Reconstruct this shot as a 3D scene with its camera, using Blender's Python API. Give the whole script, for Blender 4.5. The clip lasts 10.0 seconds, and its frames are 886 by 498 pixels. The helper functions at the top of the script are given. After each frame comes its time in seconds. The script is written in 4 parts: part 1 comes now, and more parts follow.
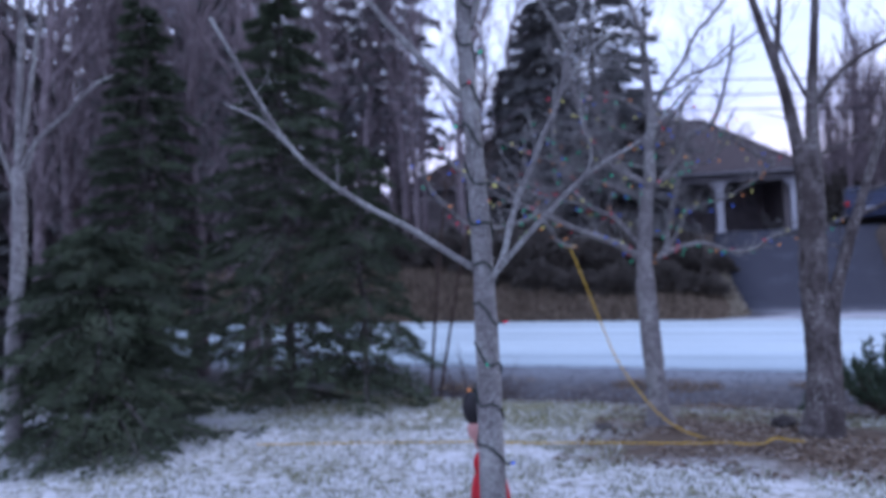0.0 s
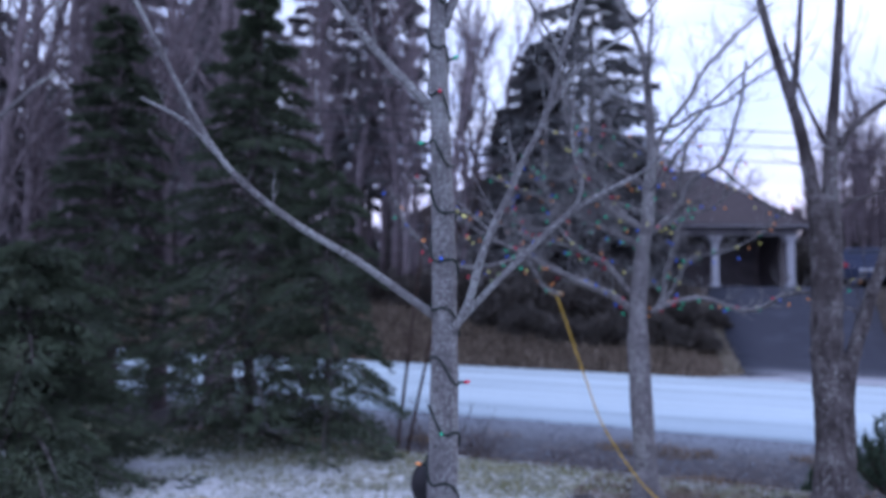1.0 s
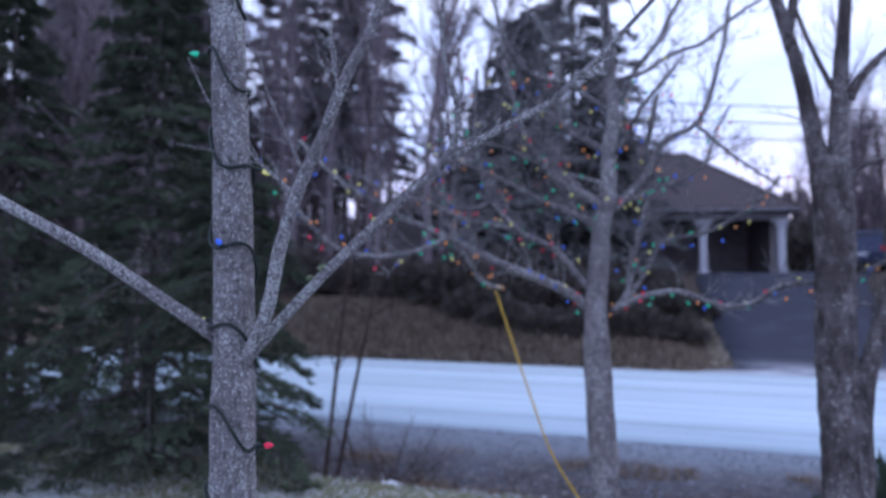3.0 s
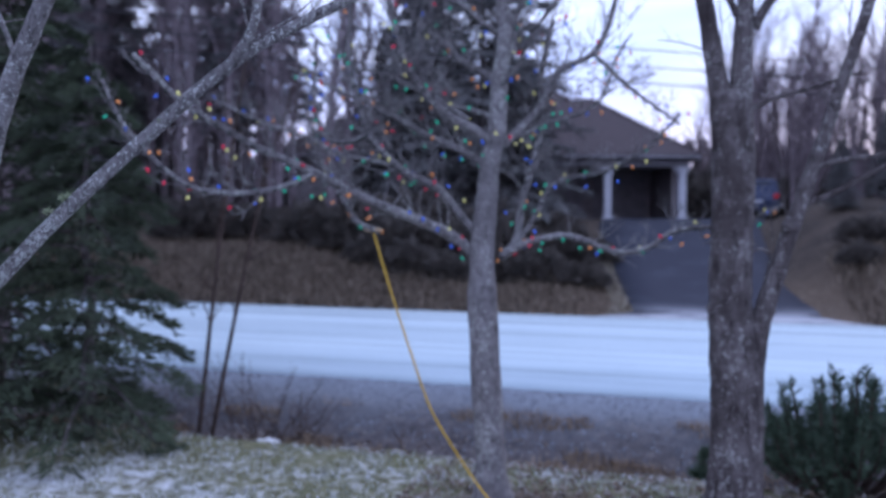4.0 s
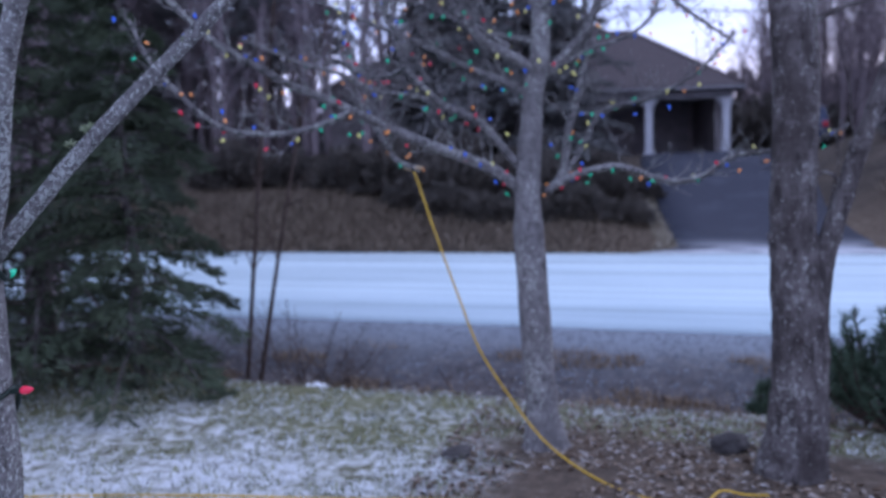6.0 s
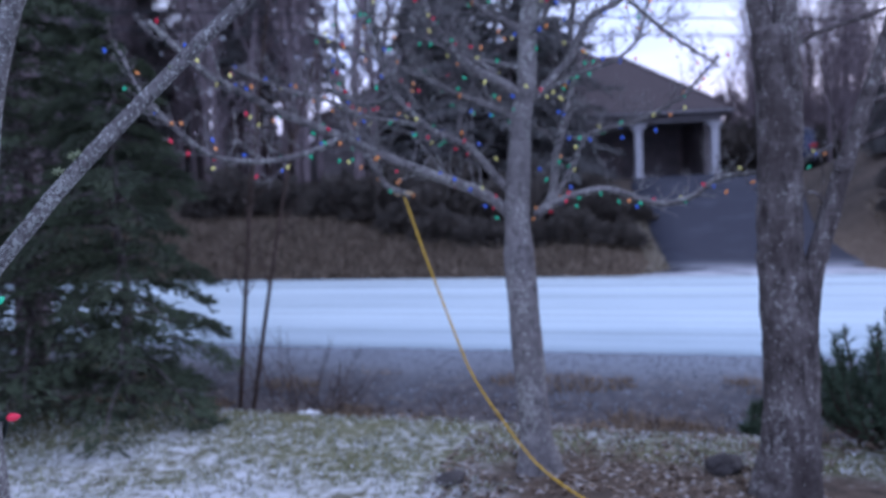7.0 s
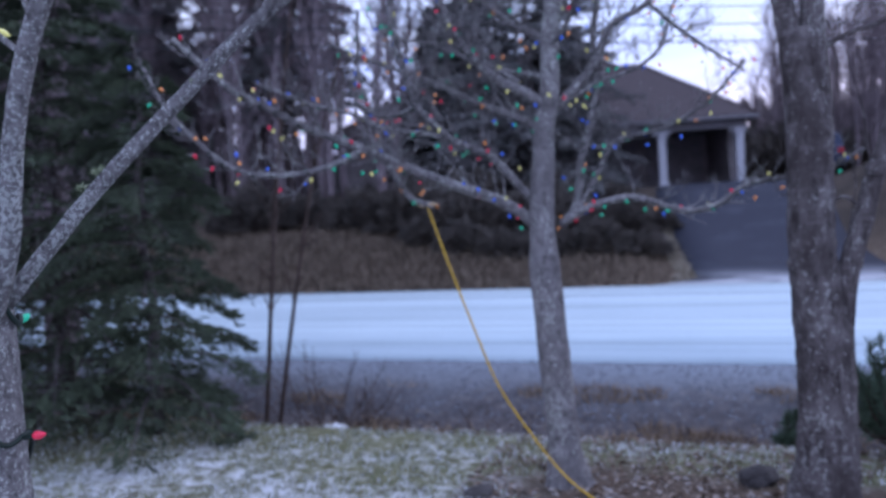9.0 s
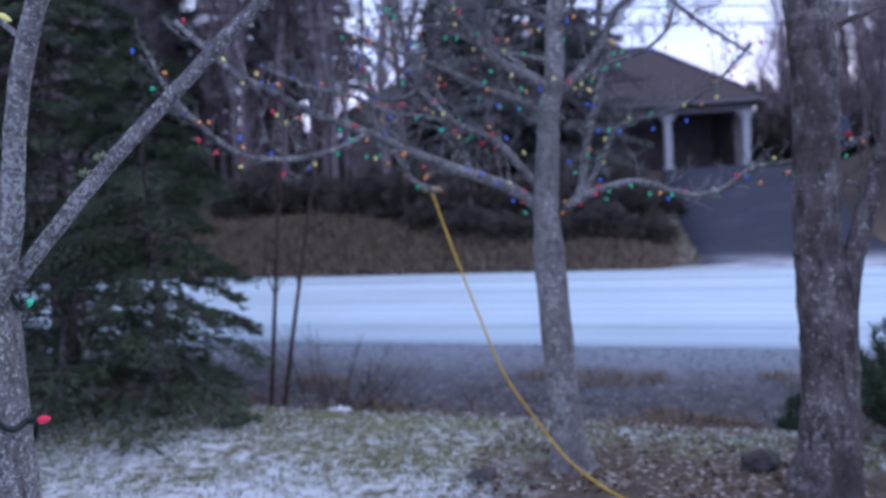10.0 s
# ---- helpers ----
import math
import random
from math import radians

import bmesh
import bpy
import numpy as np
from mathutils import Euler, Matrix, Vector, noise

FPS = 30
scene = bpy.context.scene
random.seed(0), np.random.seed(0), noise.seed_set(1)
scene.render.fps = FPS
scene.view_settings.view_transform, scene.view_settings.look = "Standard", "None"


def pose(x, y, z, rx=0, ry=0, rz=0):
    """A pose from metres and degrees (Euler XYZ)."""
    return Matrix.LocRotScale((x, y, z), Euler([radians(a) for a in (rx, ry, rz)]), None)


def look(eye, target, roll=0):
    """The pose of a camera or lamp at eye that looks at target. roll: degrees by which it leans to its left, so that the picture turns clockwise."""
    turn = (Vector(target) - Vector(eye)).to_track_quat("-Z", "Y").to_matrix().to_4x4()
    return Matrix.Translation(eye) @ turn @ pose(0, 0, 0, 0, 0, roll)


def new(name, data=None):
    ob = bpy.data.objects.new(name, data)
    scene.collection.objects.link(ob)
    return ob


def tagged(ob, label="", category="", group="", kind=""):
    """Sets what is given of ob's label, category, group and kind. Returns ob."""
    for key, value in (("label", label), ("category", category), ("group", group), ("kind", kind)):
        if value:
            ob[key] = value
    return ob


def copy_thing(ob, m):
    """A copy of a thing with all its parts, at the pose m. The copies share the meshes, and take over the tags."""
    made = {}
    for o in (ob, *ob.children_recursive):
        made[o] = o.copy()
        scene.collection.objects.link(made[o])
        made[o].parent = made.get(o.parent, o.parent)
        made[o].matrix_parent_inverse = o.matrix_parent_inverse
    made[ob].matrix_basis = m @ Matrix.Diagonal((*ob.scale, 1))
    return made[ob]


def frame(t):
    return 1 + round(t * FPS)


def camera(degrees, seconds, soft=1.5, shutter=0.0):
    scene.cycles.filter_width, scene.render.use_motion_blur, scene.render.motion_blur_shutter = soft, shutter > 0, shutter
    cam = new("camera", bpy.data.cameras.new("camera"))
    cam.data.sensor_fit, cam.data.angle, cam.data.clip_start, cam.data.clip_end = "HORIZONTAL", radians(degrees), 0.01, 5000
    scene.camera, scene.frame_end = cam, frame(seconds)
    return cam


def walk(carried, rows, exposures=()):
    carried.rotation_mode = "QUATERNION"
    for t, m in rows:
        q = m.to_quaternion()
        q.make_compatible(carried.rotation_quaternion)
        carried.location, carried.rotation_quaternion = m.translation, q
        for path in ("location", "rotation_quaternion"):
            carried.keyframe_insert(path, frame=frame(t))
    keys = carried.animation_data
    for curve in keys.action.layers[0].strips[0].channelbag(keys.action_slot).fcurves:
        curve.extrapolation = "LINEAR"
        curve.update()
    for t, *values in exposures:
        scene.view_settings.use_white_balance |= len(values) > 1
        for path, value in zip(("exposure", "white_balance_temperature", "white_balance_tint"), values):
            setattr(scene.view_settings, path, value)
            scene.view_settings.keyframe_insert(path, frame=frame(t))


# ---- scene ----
cam = camera(60.0, 10.0, soft=2.6)
cam.data.dof.use_dof, cam.data.dof.focus_distance, cam.data.dof.aperture_fstop = True, 1.75, 2.3
PATH = [
    (0, (0.257, -0.228, 1.625), (-0.557, 1.598, 1.676), -2.3),
    (0.2, (0.216, -0.048, 1.617), (-0.615, 1.762, 1.795), -1.7),
    (0.4, (0.155, 0.067, 1.628), (-0.676, 1.866, 1.888), 0.1),
    (0.5, (0.112, 0.146, 1.654), (-0.724, 1.944, 1.913), 1.6),
    (1, (0.109, 0.555, 1.659), (-0.686, 2.384, 1.808), 1.0),
    (1.5, (0.045, 0.856, 1.695), (-0.702, 2.706, 1.839), 0.8),
    (2, (0.053, 1.217, 1.692), (-0.652, 3.085, 1.808), -0.3),
    (2.2, (0.042, 1.4, 1.73), (-0.729, 3.242, 1.841), 0.6),
    (3.3, (0.095, 2.375, 1.74), (-0.672, 4.218, 1.864), -0.0),
    (3.5, (0.087, 2.529, 1.754), (-0.6, 4.405, 1.848), -0.1),
    (4, (0.12, 2.714, 1.731), (-0.44, 4.634, 1.71), 0.5),
    (4.5, (0.124, 2.784, 1.713), (-0.405, 4.71, 1.608), -0.1),
    (5, (0.036, 2.877, 1.691), (-0.6, 4.763, 1.49), -0.5),
    (5.2, (0.032, 2.849, 1.697), (-0.577, 4.741, 1.475), -0.7),
    (6.5, (0.049, 2.851, 1.679), (-0.626, 4.729, 1.559), -1.9),
    (7, (0.059, 2.839, 1.678), (-0.578, 4.732, 1.579), -2.3),
    (7.5, (0.054, 2.846, 1.678), (-0.605, 4.732, 1.59), -2.5),
    (8, (0.053, 2.844, 1.677), (-0.596, 4.734, 1.601), -2.8),
    (8.5, (0.05, 2.855, 1.676), (-0.62, 4.739, 1.611), -2.9),
    (9, (0.044, 2.867, 1.675), (-0.65, 4.741, 1.609), -3.2),
    (9.5, (0.043, 2.868, 1.674), (-0.684, 4.73, 1.6), -3.3),
    (10, (0.048, 2.87, 1.681), (-0.659, 4.738, 1.572), -3.1),
]
walk(cam, [(t, look(eye, target, roll)) for t, eye, target, roll in PATH], exposures=[(0, 0.40, 5880, 15.5), (10, 0.43, 5880, 15.5)])

# ---- sky and sun: a bright overcast dusk ----
world = bpy.data.worlds.new("dusk_sky")
scene.world = world
world.use_nodes = True
wn, wl = world.node_tree.nodes, world.node_tree.links
wn.clear()
w_out, w_bg = wn.new("ShaderNodeOutputWorld"), wn.new("ShaderNodeBackground")
w_sky, w_co, w_map = wn.new("ShaderNodeTexSky"), wn.new("ShaderNodeTexCoord"), wn.new("ShaderNodeMapping")
w_sky.sky_type, w_sky.sun_disc, w_sky.sun_elevation, w_sky.sun_rotation = "NISHITA", False, radians(6), radians(20)
w_map.inputs["Scale"].default_value = (1.2, 1.2, 9.0)
w_noise = wn.new("ShaderNodeTexNoise")
w_noise.inputs["Scale"].default_value, w_noise.inputs["Detail"].default_value = 2.0, 5.0
w_cloud = wn.new("ShaderNodeValToRGB")
w_cloud.color_ramp.elements[0].position, w_cloud.color_ramp.elements[0].color = 0.35, (0.66, 0.80, 1.26, 1)
w_cloud.color_ramp.elements[1].position, w_cloud.color_ramp.elements[1].color = 0.62, (0.95, 1.04, 1.40, 1)
w_sep, w_ramp = wn.new("ShaderNodeSeparateXYZ"), wn.new("ShaderNodeValToRGB")
w_ramp.color_ramp.elements[0].position, w_ramp.color_ramp.elements[0].color = 0.05, (1.0, 0.80, 0.86, 1)
w_ramp.color_ramp.elements[1].position, w_ramp.color_ramp.elements[1].color = 0.24, (1.0, 1.0, 1.0, 1)
w_mul, w_mix, w_str = wn.new("ShaderNodeMix"), wn.new("ShaderNodeMix"), wn.new("ShaderNodeVectorMath")
w_mul.data_type, w_mul.blend_type, w_mul.inputs["Factor"].default_value = "RGBA", "MULTIPLY", 0.8
w_mix.data_type, w_mix.inputs["Factor"].default_value = "RGBA", 0.88
w_str.operation, w_str.inputs["Scale"].default_value = "SCALE", 0.12
wl.new(w_co.outputs["Generated"], w_map.inputs["Vector"])
wl.new(w_map.outputs["Vector"], w_noise.inputs["Vector"])
wl.new(w_noise.outputs["Fac"], w_cloud.inputs["Fac"])
wl.new(w_co.outputs["Generated"], w_sep.inputs["Vector"])
wl.new(w_sep.outputs["Z"], w_ramp.inputs["Fac"])
wl.new(w_cloud.outputs["Color"], w_mul.inputs[6])
wl.new(w_ramp.outputs["Color"], w_mul.inputs[7])
wl.new(w_sky.outputs["Color"], w_str.inputs[0])
wl.new(w_str.outputs[0], w_mix.inputs[6])
wl.new(w_mul.outputs[2], w_mix.inputs[7])
wl.new(w_mix.outputs[2], w_bg.inputs["Color"])
w_bg.inputs["Strength"].default_value = 1.0
wl.new(w_bg.outputs["Background"], w_out.inputs["Surface"])
sun_data = bpy.data.lights.new("sun", "SUN")
sun_data.energy, sun_data.angle, sun_data.color = 0.5, radians(25), (1.0, 0.9, 0.86)
sun = new("sun", sun_data)
sun.matrix_world = look((20, 40, 25), (0, 8, 0))


# ---- materials ----
class Nodes:
    """A small builder of node materials."""

    def __init__(self, name, rough=0.9, metal=0.0):
        self.mat = bpy.data.materials.new(name)
        self.mat.use_nodes = True
        self.n, self.l = self.mat.node_tree.nodes, self.mat.node_tree.links
        self.bsdf = self.n["Principled BSDF"]
        self.bsdf.inputs["Roughness"].default_value, self.bsdf.inputs["Metallic"].default_value = rough, metal
        self.bsdf.inputs["Specular IOR Level"].default_value = 0.25
        self.geo, self.co = self.n.new("ShaderNodeNewGeometry"), self.n.new("ShaderNodeTexCoord")

    def noise(self, scale, detail=4.0, stretch=(1, 1, 1), world=False, rough=0.6):
        m, t = self.n.new("ShaderNodeMapping"), self.n.new("ShaderNodeTexNoise")
        m.inputs["Scale"].default_value = stretch
        t.inputs["Scale"].default_value, t.inputs["Detail"].default_value, t.inputs["Roughness"].default_value = scale, detail, rough
        self.l.new(self.geo.outputs["Position"] if world else self.co.outputs["Object"], m.inputs["Vector"])
        self.l.new(m.outputs["Vector"], t.inputs["Vector"])
        return t.outputs["Fac"]

    def ramp(self, fac, *stops):
        r = self.n.new("ShaderNodeValToRGB")
        e = r.color_ramp.elements
        while len(e) < len(stops):
            e.new(0.5)
        for el, (p, c) in zip(e, stops):
            el.position, el.color = p, (*c, 1) if len(c) == 3 else c
        self.l.new(fac, r.inputs["Fac"])
        return r.outputs["Color"]

    def step(self, value, low, high):
        r = self.n.new("ShaderNodeMapRange")
        r.interpolation_type = "SMOOTHSTEP"
        r.inputs["From Min"].default_value, r.inputs["From Max"].default_value = low, high
        self.l.new(value, r.inputs["Value"])
        return r.outputs["Result"]

    def math(self, op, a, b=0.0):
        m = self.n.new("ShaderNodeMath")
        m.operation = op
        for k, v in enumerate((a, b)):
            if isinstance(v, (int, float)):
                m.inputs[k].default_value = v
            else:
                self.l.new(v, m.inputs[k])
        return m.outputs[0]

    def mix(self, fac, a, b, kind="MIX"):
        m = self.n.new("ShaderNodeMix")
        m.data_type, m.blend_type = "RGBA", kind
        for k, v in ((0, fac), (6, a), (7, b)):
            if isinstance(v, (int, float)):
                m.inputs[k].default_value = v
            elif isinstance(v, tuple):
                m.inputs[k].default_value = (*v, 1)
            else:
                self.l.new(v, m.inputs[k])
        return m.outputs[2]

    def xyz(self):
        s = self.n.new("ShaderNodeSeparateXYZ")
        self.l.new(self.geo.outputs["Position"], s.inputs[0])
        return s.outputs

    def island(self):
        return self.geo.outputs["Random Per Island"]

    def rand(self):
        return self.n.new("ShaderNodeObjectInfo").outputs["Random"]

    def done(self, colour, bump=None, strength=0.4, distance=0.02):
        if isinstance(colour, tuple):
            self.bsdf.inputs["Base Color"].default_value = (*colour, 1)
        else:
            self.l.new(colour, self.bsdf.inputs["Base Color"])
        if bump is not None:
            b = self.n.new("ShaderNodeBump")
            b.inputs["Strength"].default_value, b.inputs["Distance"].default_value = strength, distance
            self.l.new(bump, b.inputs["Height"])
            self.l.new(b.outputs["Normal"], self.bsdf.inputs["Normal"])
        return self.mat


def bark(name, dark, pale, lichen, amount, scale=1.0, along=0.55, worn=0.65):
    """Fissured grain, fine lichen flecks gathered in patches, and broad weathering."""
    k = Nodes(name, 0.94)
    grain = k.noise(16 * scale, 8, (1, 1, along), rough=0.72)
    fissure = k.noise(26 * scale, 5, (1, 1, along * 0.45), rough=0.65)
    flecks = k.noise(34 * scale, 5, (1, 1, 0.8), rough=0.7)
    specks = k.noise(75 * scale, 3, rough=0.6)
    rings = k.noise(6 * scale, 3, (0.5, 0.5, 4))
    broad = k.noise(4.2, 5, (1, 1, 0.6), rough=0.65)
    c = k.ramp(grain, (0.34, dark), (0.66, pale))
    c = k.mix(k.math("MULTIPLY", k.step(rings, 0.50, 0.66), 0.5), c, pale)
    c = k.mix(k.math("MULTIPLY", k.step(broad, 0.44, 0.62), worn), c, dark)
    c = k.mix(k.math("MULTIPLY", k.step(fissure, 0.56, 0.68), 0.7), c, tuple(v * 0.45 for v in dark))
    gathered = k.math("ADD", flecks, k.math("MULTIPLY", k.math("SUBTRACT", 0.5, broad), 0.45))
    c = k.mix(k.math("MULTIPLY", k.step(gathered, 0.61 - amount, 0.68 - amount), 0.85), c, lichen)
    c = k.mix(k.math("MULTIPLY", k.step(specks, 0.67, 0.74), 0.4), c, lichen)
    relief = k.math("SUBTRACT", k.math("ADD", grain, k.math("MULTIPLY", flecks, 0.7)), k.math("MULTIPLY", k.step(fissure, 0.5, 0.7), 0.6))
    return k.done(c, relief, 0.9, 0.012)


M_BARK_A = bark("maple_bark", (0.10, 0.093, 0.095), (0.30, 0.29, 0.295), (0.50, 0.53, 0.51), 0.085, 3.6, 0.8, 0.35)
M_BARK_B = bark("apple_bark", (0.108, 0.10, 0.102), (0.28, 0.268, 0.27), (0.42, 0.44, 0.41), 0.055, 1.5, 0.7, 0.5)
M_BARK_C = bark("old_bark", (0.040, 0.032, 0.031), (0.17, 0.152, 0.152), (0.30, 0.30, 0.29), 0.04, 1.2, 0.35, 0.75)
M_BARK_FAR = bark("woods_bark", (0.115, 0.092, 0.098), (0.27, 0.225, 0.24), (0.32, 0.285, 0.30), 0.0, 0.3)
M_SAPLING = bark("sapling_bark", (0.05, 0.035, 0.03), (0.12, 0.085, 0.07), (0.16, 0.14, 0.12), 0.0, 2.0)


def needles(name, dark, mid, tip):
    k = Nodes(name, 0.75)
    c = k.ramp(k.island(), (0.0, dark), (0.6, mid), (1.0, tip))
    c = k.mix(0.6, c, k.ramp(k.noise(1.6, 3, world=True), (0.3, dark), (0.7, tip)))
    return k.done(c)


M_NEEDLE = needles("spruce_needles", (0.038, 0.045, 0.034), (0.066, 0.094, 0.060), (0.108, 0.142, 0.086))
# Paler and greyer than the near needles: distance haze put into the colour.
M_NEEDLE_HAZED = needles("hazed_needles", (0.125, 0.12, 0.125), (0.175, 0.176, 0.175), (0.215, 0.222, 0.212))
M_PINE = needles("pine_needles", (0.035, 0.06, 0.042), (0.07, 0.11, 0.075), (0.11, 0.155, 0.10))
M_HEDGE = needles("hedge_leaves", (0.062, 0.056, 0.052), (0.10, 0.09, 0.08), (0.145, 0.126, 0.108))


def ground_material():
    k = Nodes("frosty_ground", 0.95)
    x, y, z = k.xyz()
    wob = k.math("MULTIPLY", k.math("SUBTRACT", k.noise(1.3, 4, world=True), 0.5), 1.1)
    yy, xx = k.math("ADD", y, wob), k.math("ADD", x, wob)
    fine, mid, big = k.noise(55, 5, world=True), k.noise(9, 5, world=True, rough=0.7), k.noise(1.1, 4, world=True)
    grass = k.ramp(mid, (0.3, (0.08, 0.07, 0.045)), (0.5, (0.15, 0.155, 0.08)), (0.7, (0.25, 0.225, 0.14)))
    frost_amount = k.math("ADD", k.math("MULTIPLY", mid, 0.62), k.math("MULTIPLY", big, 0.38))
    edge = k.math("MULTIPLY", k.step(yy, 6.4, 8.2), 0.12)
    frost = k.step(k.math("SUBTRACT", frost_amount, edge), 0.36, 0.58)
    lawn = k.mix(frost, grass, k.ramp(fine, (0.3, (0.44, 0.46, 0.48)), (0.7, (0.70, 0.73, 0.76))))
    litter = k.ramp(mid, (0.3, (0.045, 0.035, 0.028)), (0.6, (0.12, 0.09, 0.068)), (0.75, (0.28, 0.27, 0.26)))
    mulch = k.math("MULTIPLY", k.step(xx, -1.7, -0.9), k.math("SUBTRACT", 1.0, k.step(yy, 7.7, 8.2)))
    mulch = k.math("MULTIPLY", mulch, k.step(yy, 5.8, 6.5))
    near = k.mix(mulch, lawn, litter)
    ditch = k.ramp(mid, (0.3, (0.045, 0.04, 0.042)), (0.55, (0.095, 0.085, 0.087)), (0.75, (0.20, 0.17, 0.15)))
    c = k.mix(k.step(yy, 8.5, 8.9), near, ditch)
    gravel = k.ramp(fine, (0.3, (0.115, 0.132, 0.155)), (0.55, (0.21, 0.24, 0.28)), (0.75, (0.36, 0.40, 0.455)))
    c = k.mix(k.step(yy, 9.6, 11.4), c, gravel)
    bank = k.ramp(mid, (0.3, (0.07, 0.05, 0.035)), (0.55, (0.13, 0.098, 0.07)), (0.75, (0.21, 0.165, 0.12)))
    c = k.mix(k.step(yy, 20.3, 20.9), c, bank)
    woods = k.ramp(big, (0.3, (0.035, 0.028, 0.022)), (0.7, (0.085, 0.065, 0.05)))
    c = k.mix(k.step(yy, 24.0, 27.0), c, woods)
    return k.done(c, k.math("ADD", fine, mid), 0.6, 0.03)


def road_material():
    k = Nodes("frosted_asphalt", 0.8)
    streak = k.noise(1.0, 4, (0.06, 2.4, 1), world=True)
    band = k.noise(1.0, 2, (0.015, 0.9, 1), world=True)
    fine = k.noise(60, 4, world=True)
    patch = k.noise(0.7, 5, (0.5, 1, 1), world=True)
    s = k.math("ADD", k.math("MULTIPLY", streak, 0.5), k.math("ADD", k.math("MULTIPLY", band, 0.35), k.math("MULTIPLY", patch, 0.15)))
    c = k.ramp(s, (0.30, (0.245, 0.30, 0.33)), (0.46, (0.41, 0.505, 0.555)), (0.62, (0.55, 0.66, 0.71)))
    c = k.mix(k.math("MULTIPLY", k.step(fine, 0.45, 0.7), 0.25), c, (0.20, 0.20, 0.21))
    return k.done(c, fine, 0.3, 0.01)


def drive_material():
    k = Nodes("drive_asphalt", 0.85)
    x, y, z = k.xyz()
    fine, patch = k.noise(40, 5, world=True), k.noise(0.9, 5, world=True)
    c = k.ramp(fine, (0.3, (0.018, 0.02, 0.032)), (0.7, (0.036, 0.041, 0.062)))
    dust = k.math("MULTIPLY", k.math("SUBTRACT", 1.0, k.step(y, 20.5, 23.2)), k.step(patch, 0.3, 0.55))
    c = k.mix(dust, c, (0.48, 0.50, 0.54))
    c = k.mix(k.math("MULTIPLY", k.step(patch, 0.5, 0.75), 0.12), c, (0.2, 0.21, 0.26))
    return k.done(c, fine, 0.4, 0.01)


def plain(name, colour, rough=0.6, metal=0.0, vary=0.25, scale=6.0, bump=0.0):
    k = Nodes(name, rough, metal)
    n = k.noise(scale, 5)
    d = tuple(v * (1 - vary) for v in colour)
    p = tuple(min(1.0, v * (1 + vary)) for v in colour)
    return k.done(k.ramp(n, (0.3, d), (0.7, p)), k.noise(scale * 6, 4) if bump else None, bump, 0.01)


def island_mix(name, *colours, rough=0.9):
    k = Nodes(name, rough)
    return k.done(k.ramp(k.island(), *[(n / (len(colours) - 1), c) for n, c in enumerate(colours)]))


M_THICKET = island_mix("thicket_twigs", (0.09, 0.075, 0.077), (0.16, 0.135, 0.138), (0.23, 0.195, 0.20))
M_GROUND, M_ROAD, M_DRIVE = ground_material(), road_material(), drive_material()
M_GRASS = island_mix("grass_blades", (0.08, 0.085, 0.045), (0.20, 0.225, 0.125), (0.34, 0.345, 0.23), (0.58, 0.61, 0.64), (0.70, 0.73, 0.76))
M_DRYGRASS = island_mix("dry_grass", (0.065, 0.05, 0.038), (0.155, 0.122, 0.09), (0.29, 0.235, 0.18))
M_LICHEN = island_mix("lichen", (0.16, 0.20, 0.11), (0.27, 0.32, 0.20), (0.38, 0.42, 0.30))
M_LEAVES = island_mix("dead_leaves", (0.05, 0.034, 0.025), (0.12, 0.08, 0.055), (0.21, 0.16, 0.12), (0.28, 0.235, 0.20), (0.40, 0.38, 0.37))
M_STONES = island_mix("gravel_stones", (0.08, 0.088, 0.10), (0.15, 0.16, 0.185), (0.25, 0.27, 0.31))
M_VERGE = island_mix("verge_grass", (0.16, 0.14, 0.10), (0.27, 0.24, 0.18), (0.36, 0.33, 0.27))
M_TUFT = island_mix("tuft_grass", (0.11, 0.08, 0.05), (0.24, 0.17, 0.11), (0.36, 0.27, 0.18))
M_ROCK = plain("field_stone", (0.055, 0.05, 0.05), 0.9, 0, 0.5, 12, 0.5)
M_WHITE = plain("white_paint", (0.50, 0.51, 0.55), 0.55, 0, 0.08, 3)
M_FASCIA = plain("fascia_paint", (0.19, 0.185, 0.20), 0.6, 0, 0.12, 3)
M_WALL = plain("dark_siding", (0.24, 0.215, 0.22), 0.8, 0, 0.25, 2, 0.2)
M_DARK = plain("dark_door", (0.20, 0.185, 0.20), 0.6, 0, 0.3, 2)
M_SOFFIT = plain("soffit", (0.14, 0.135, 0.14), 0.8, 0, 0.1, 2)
M_CABLE = plain("green_wire", (0.012, 0.022, 0.018), 0.45, 0, 0.2, 20)
M_WIRE = plain("power_wire", (0.03, 0.03, 0.033), 0.5, 0, 0.2, 2)
M_CORD = plain("yellow_cord", (0.52, 0.33, 0.035), 0.5, 0, 0.15, 15)
M_TAPE = plain("cord_plug", (0.48, 0.36, 0.22), 0.6, 0, 0.2, 20)
M_BLACK = plain("black_plastic", (0.014, 0.013, 0.016), 0.5, 0, 0.2, 10)
M_RED = plain("red_cloth", (0.42, 0.02, 0.03), 0.8, 0, 0.3, 20)
M_PINK = plain("pink_plastic", (0.45, 0.24, 0.22), 0.6, 0, 0.1, 10)
M_PAPER = plain("white_paper", (0.75, 0.77, 0.80), 0.8, 0, 0.1, 10)
M_TYRE = plain("tyre_rubber", (0.02, 0.02, 0.02), 0.85, 0, 0.2, 10)
M_CARPAINT = plain("blue_car_paint", (0.035, 0.045, 0.085), 0.35, 0.1, 0.06, 2)
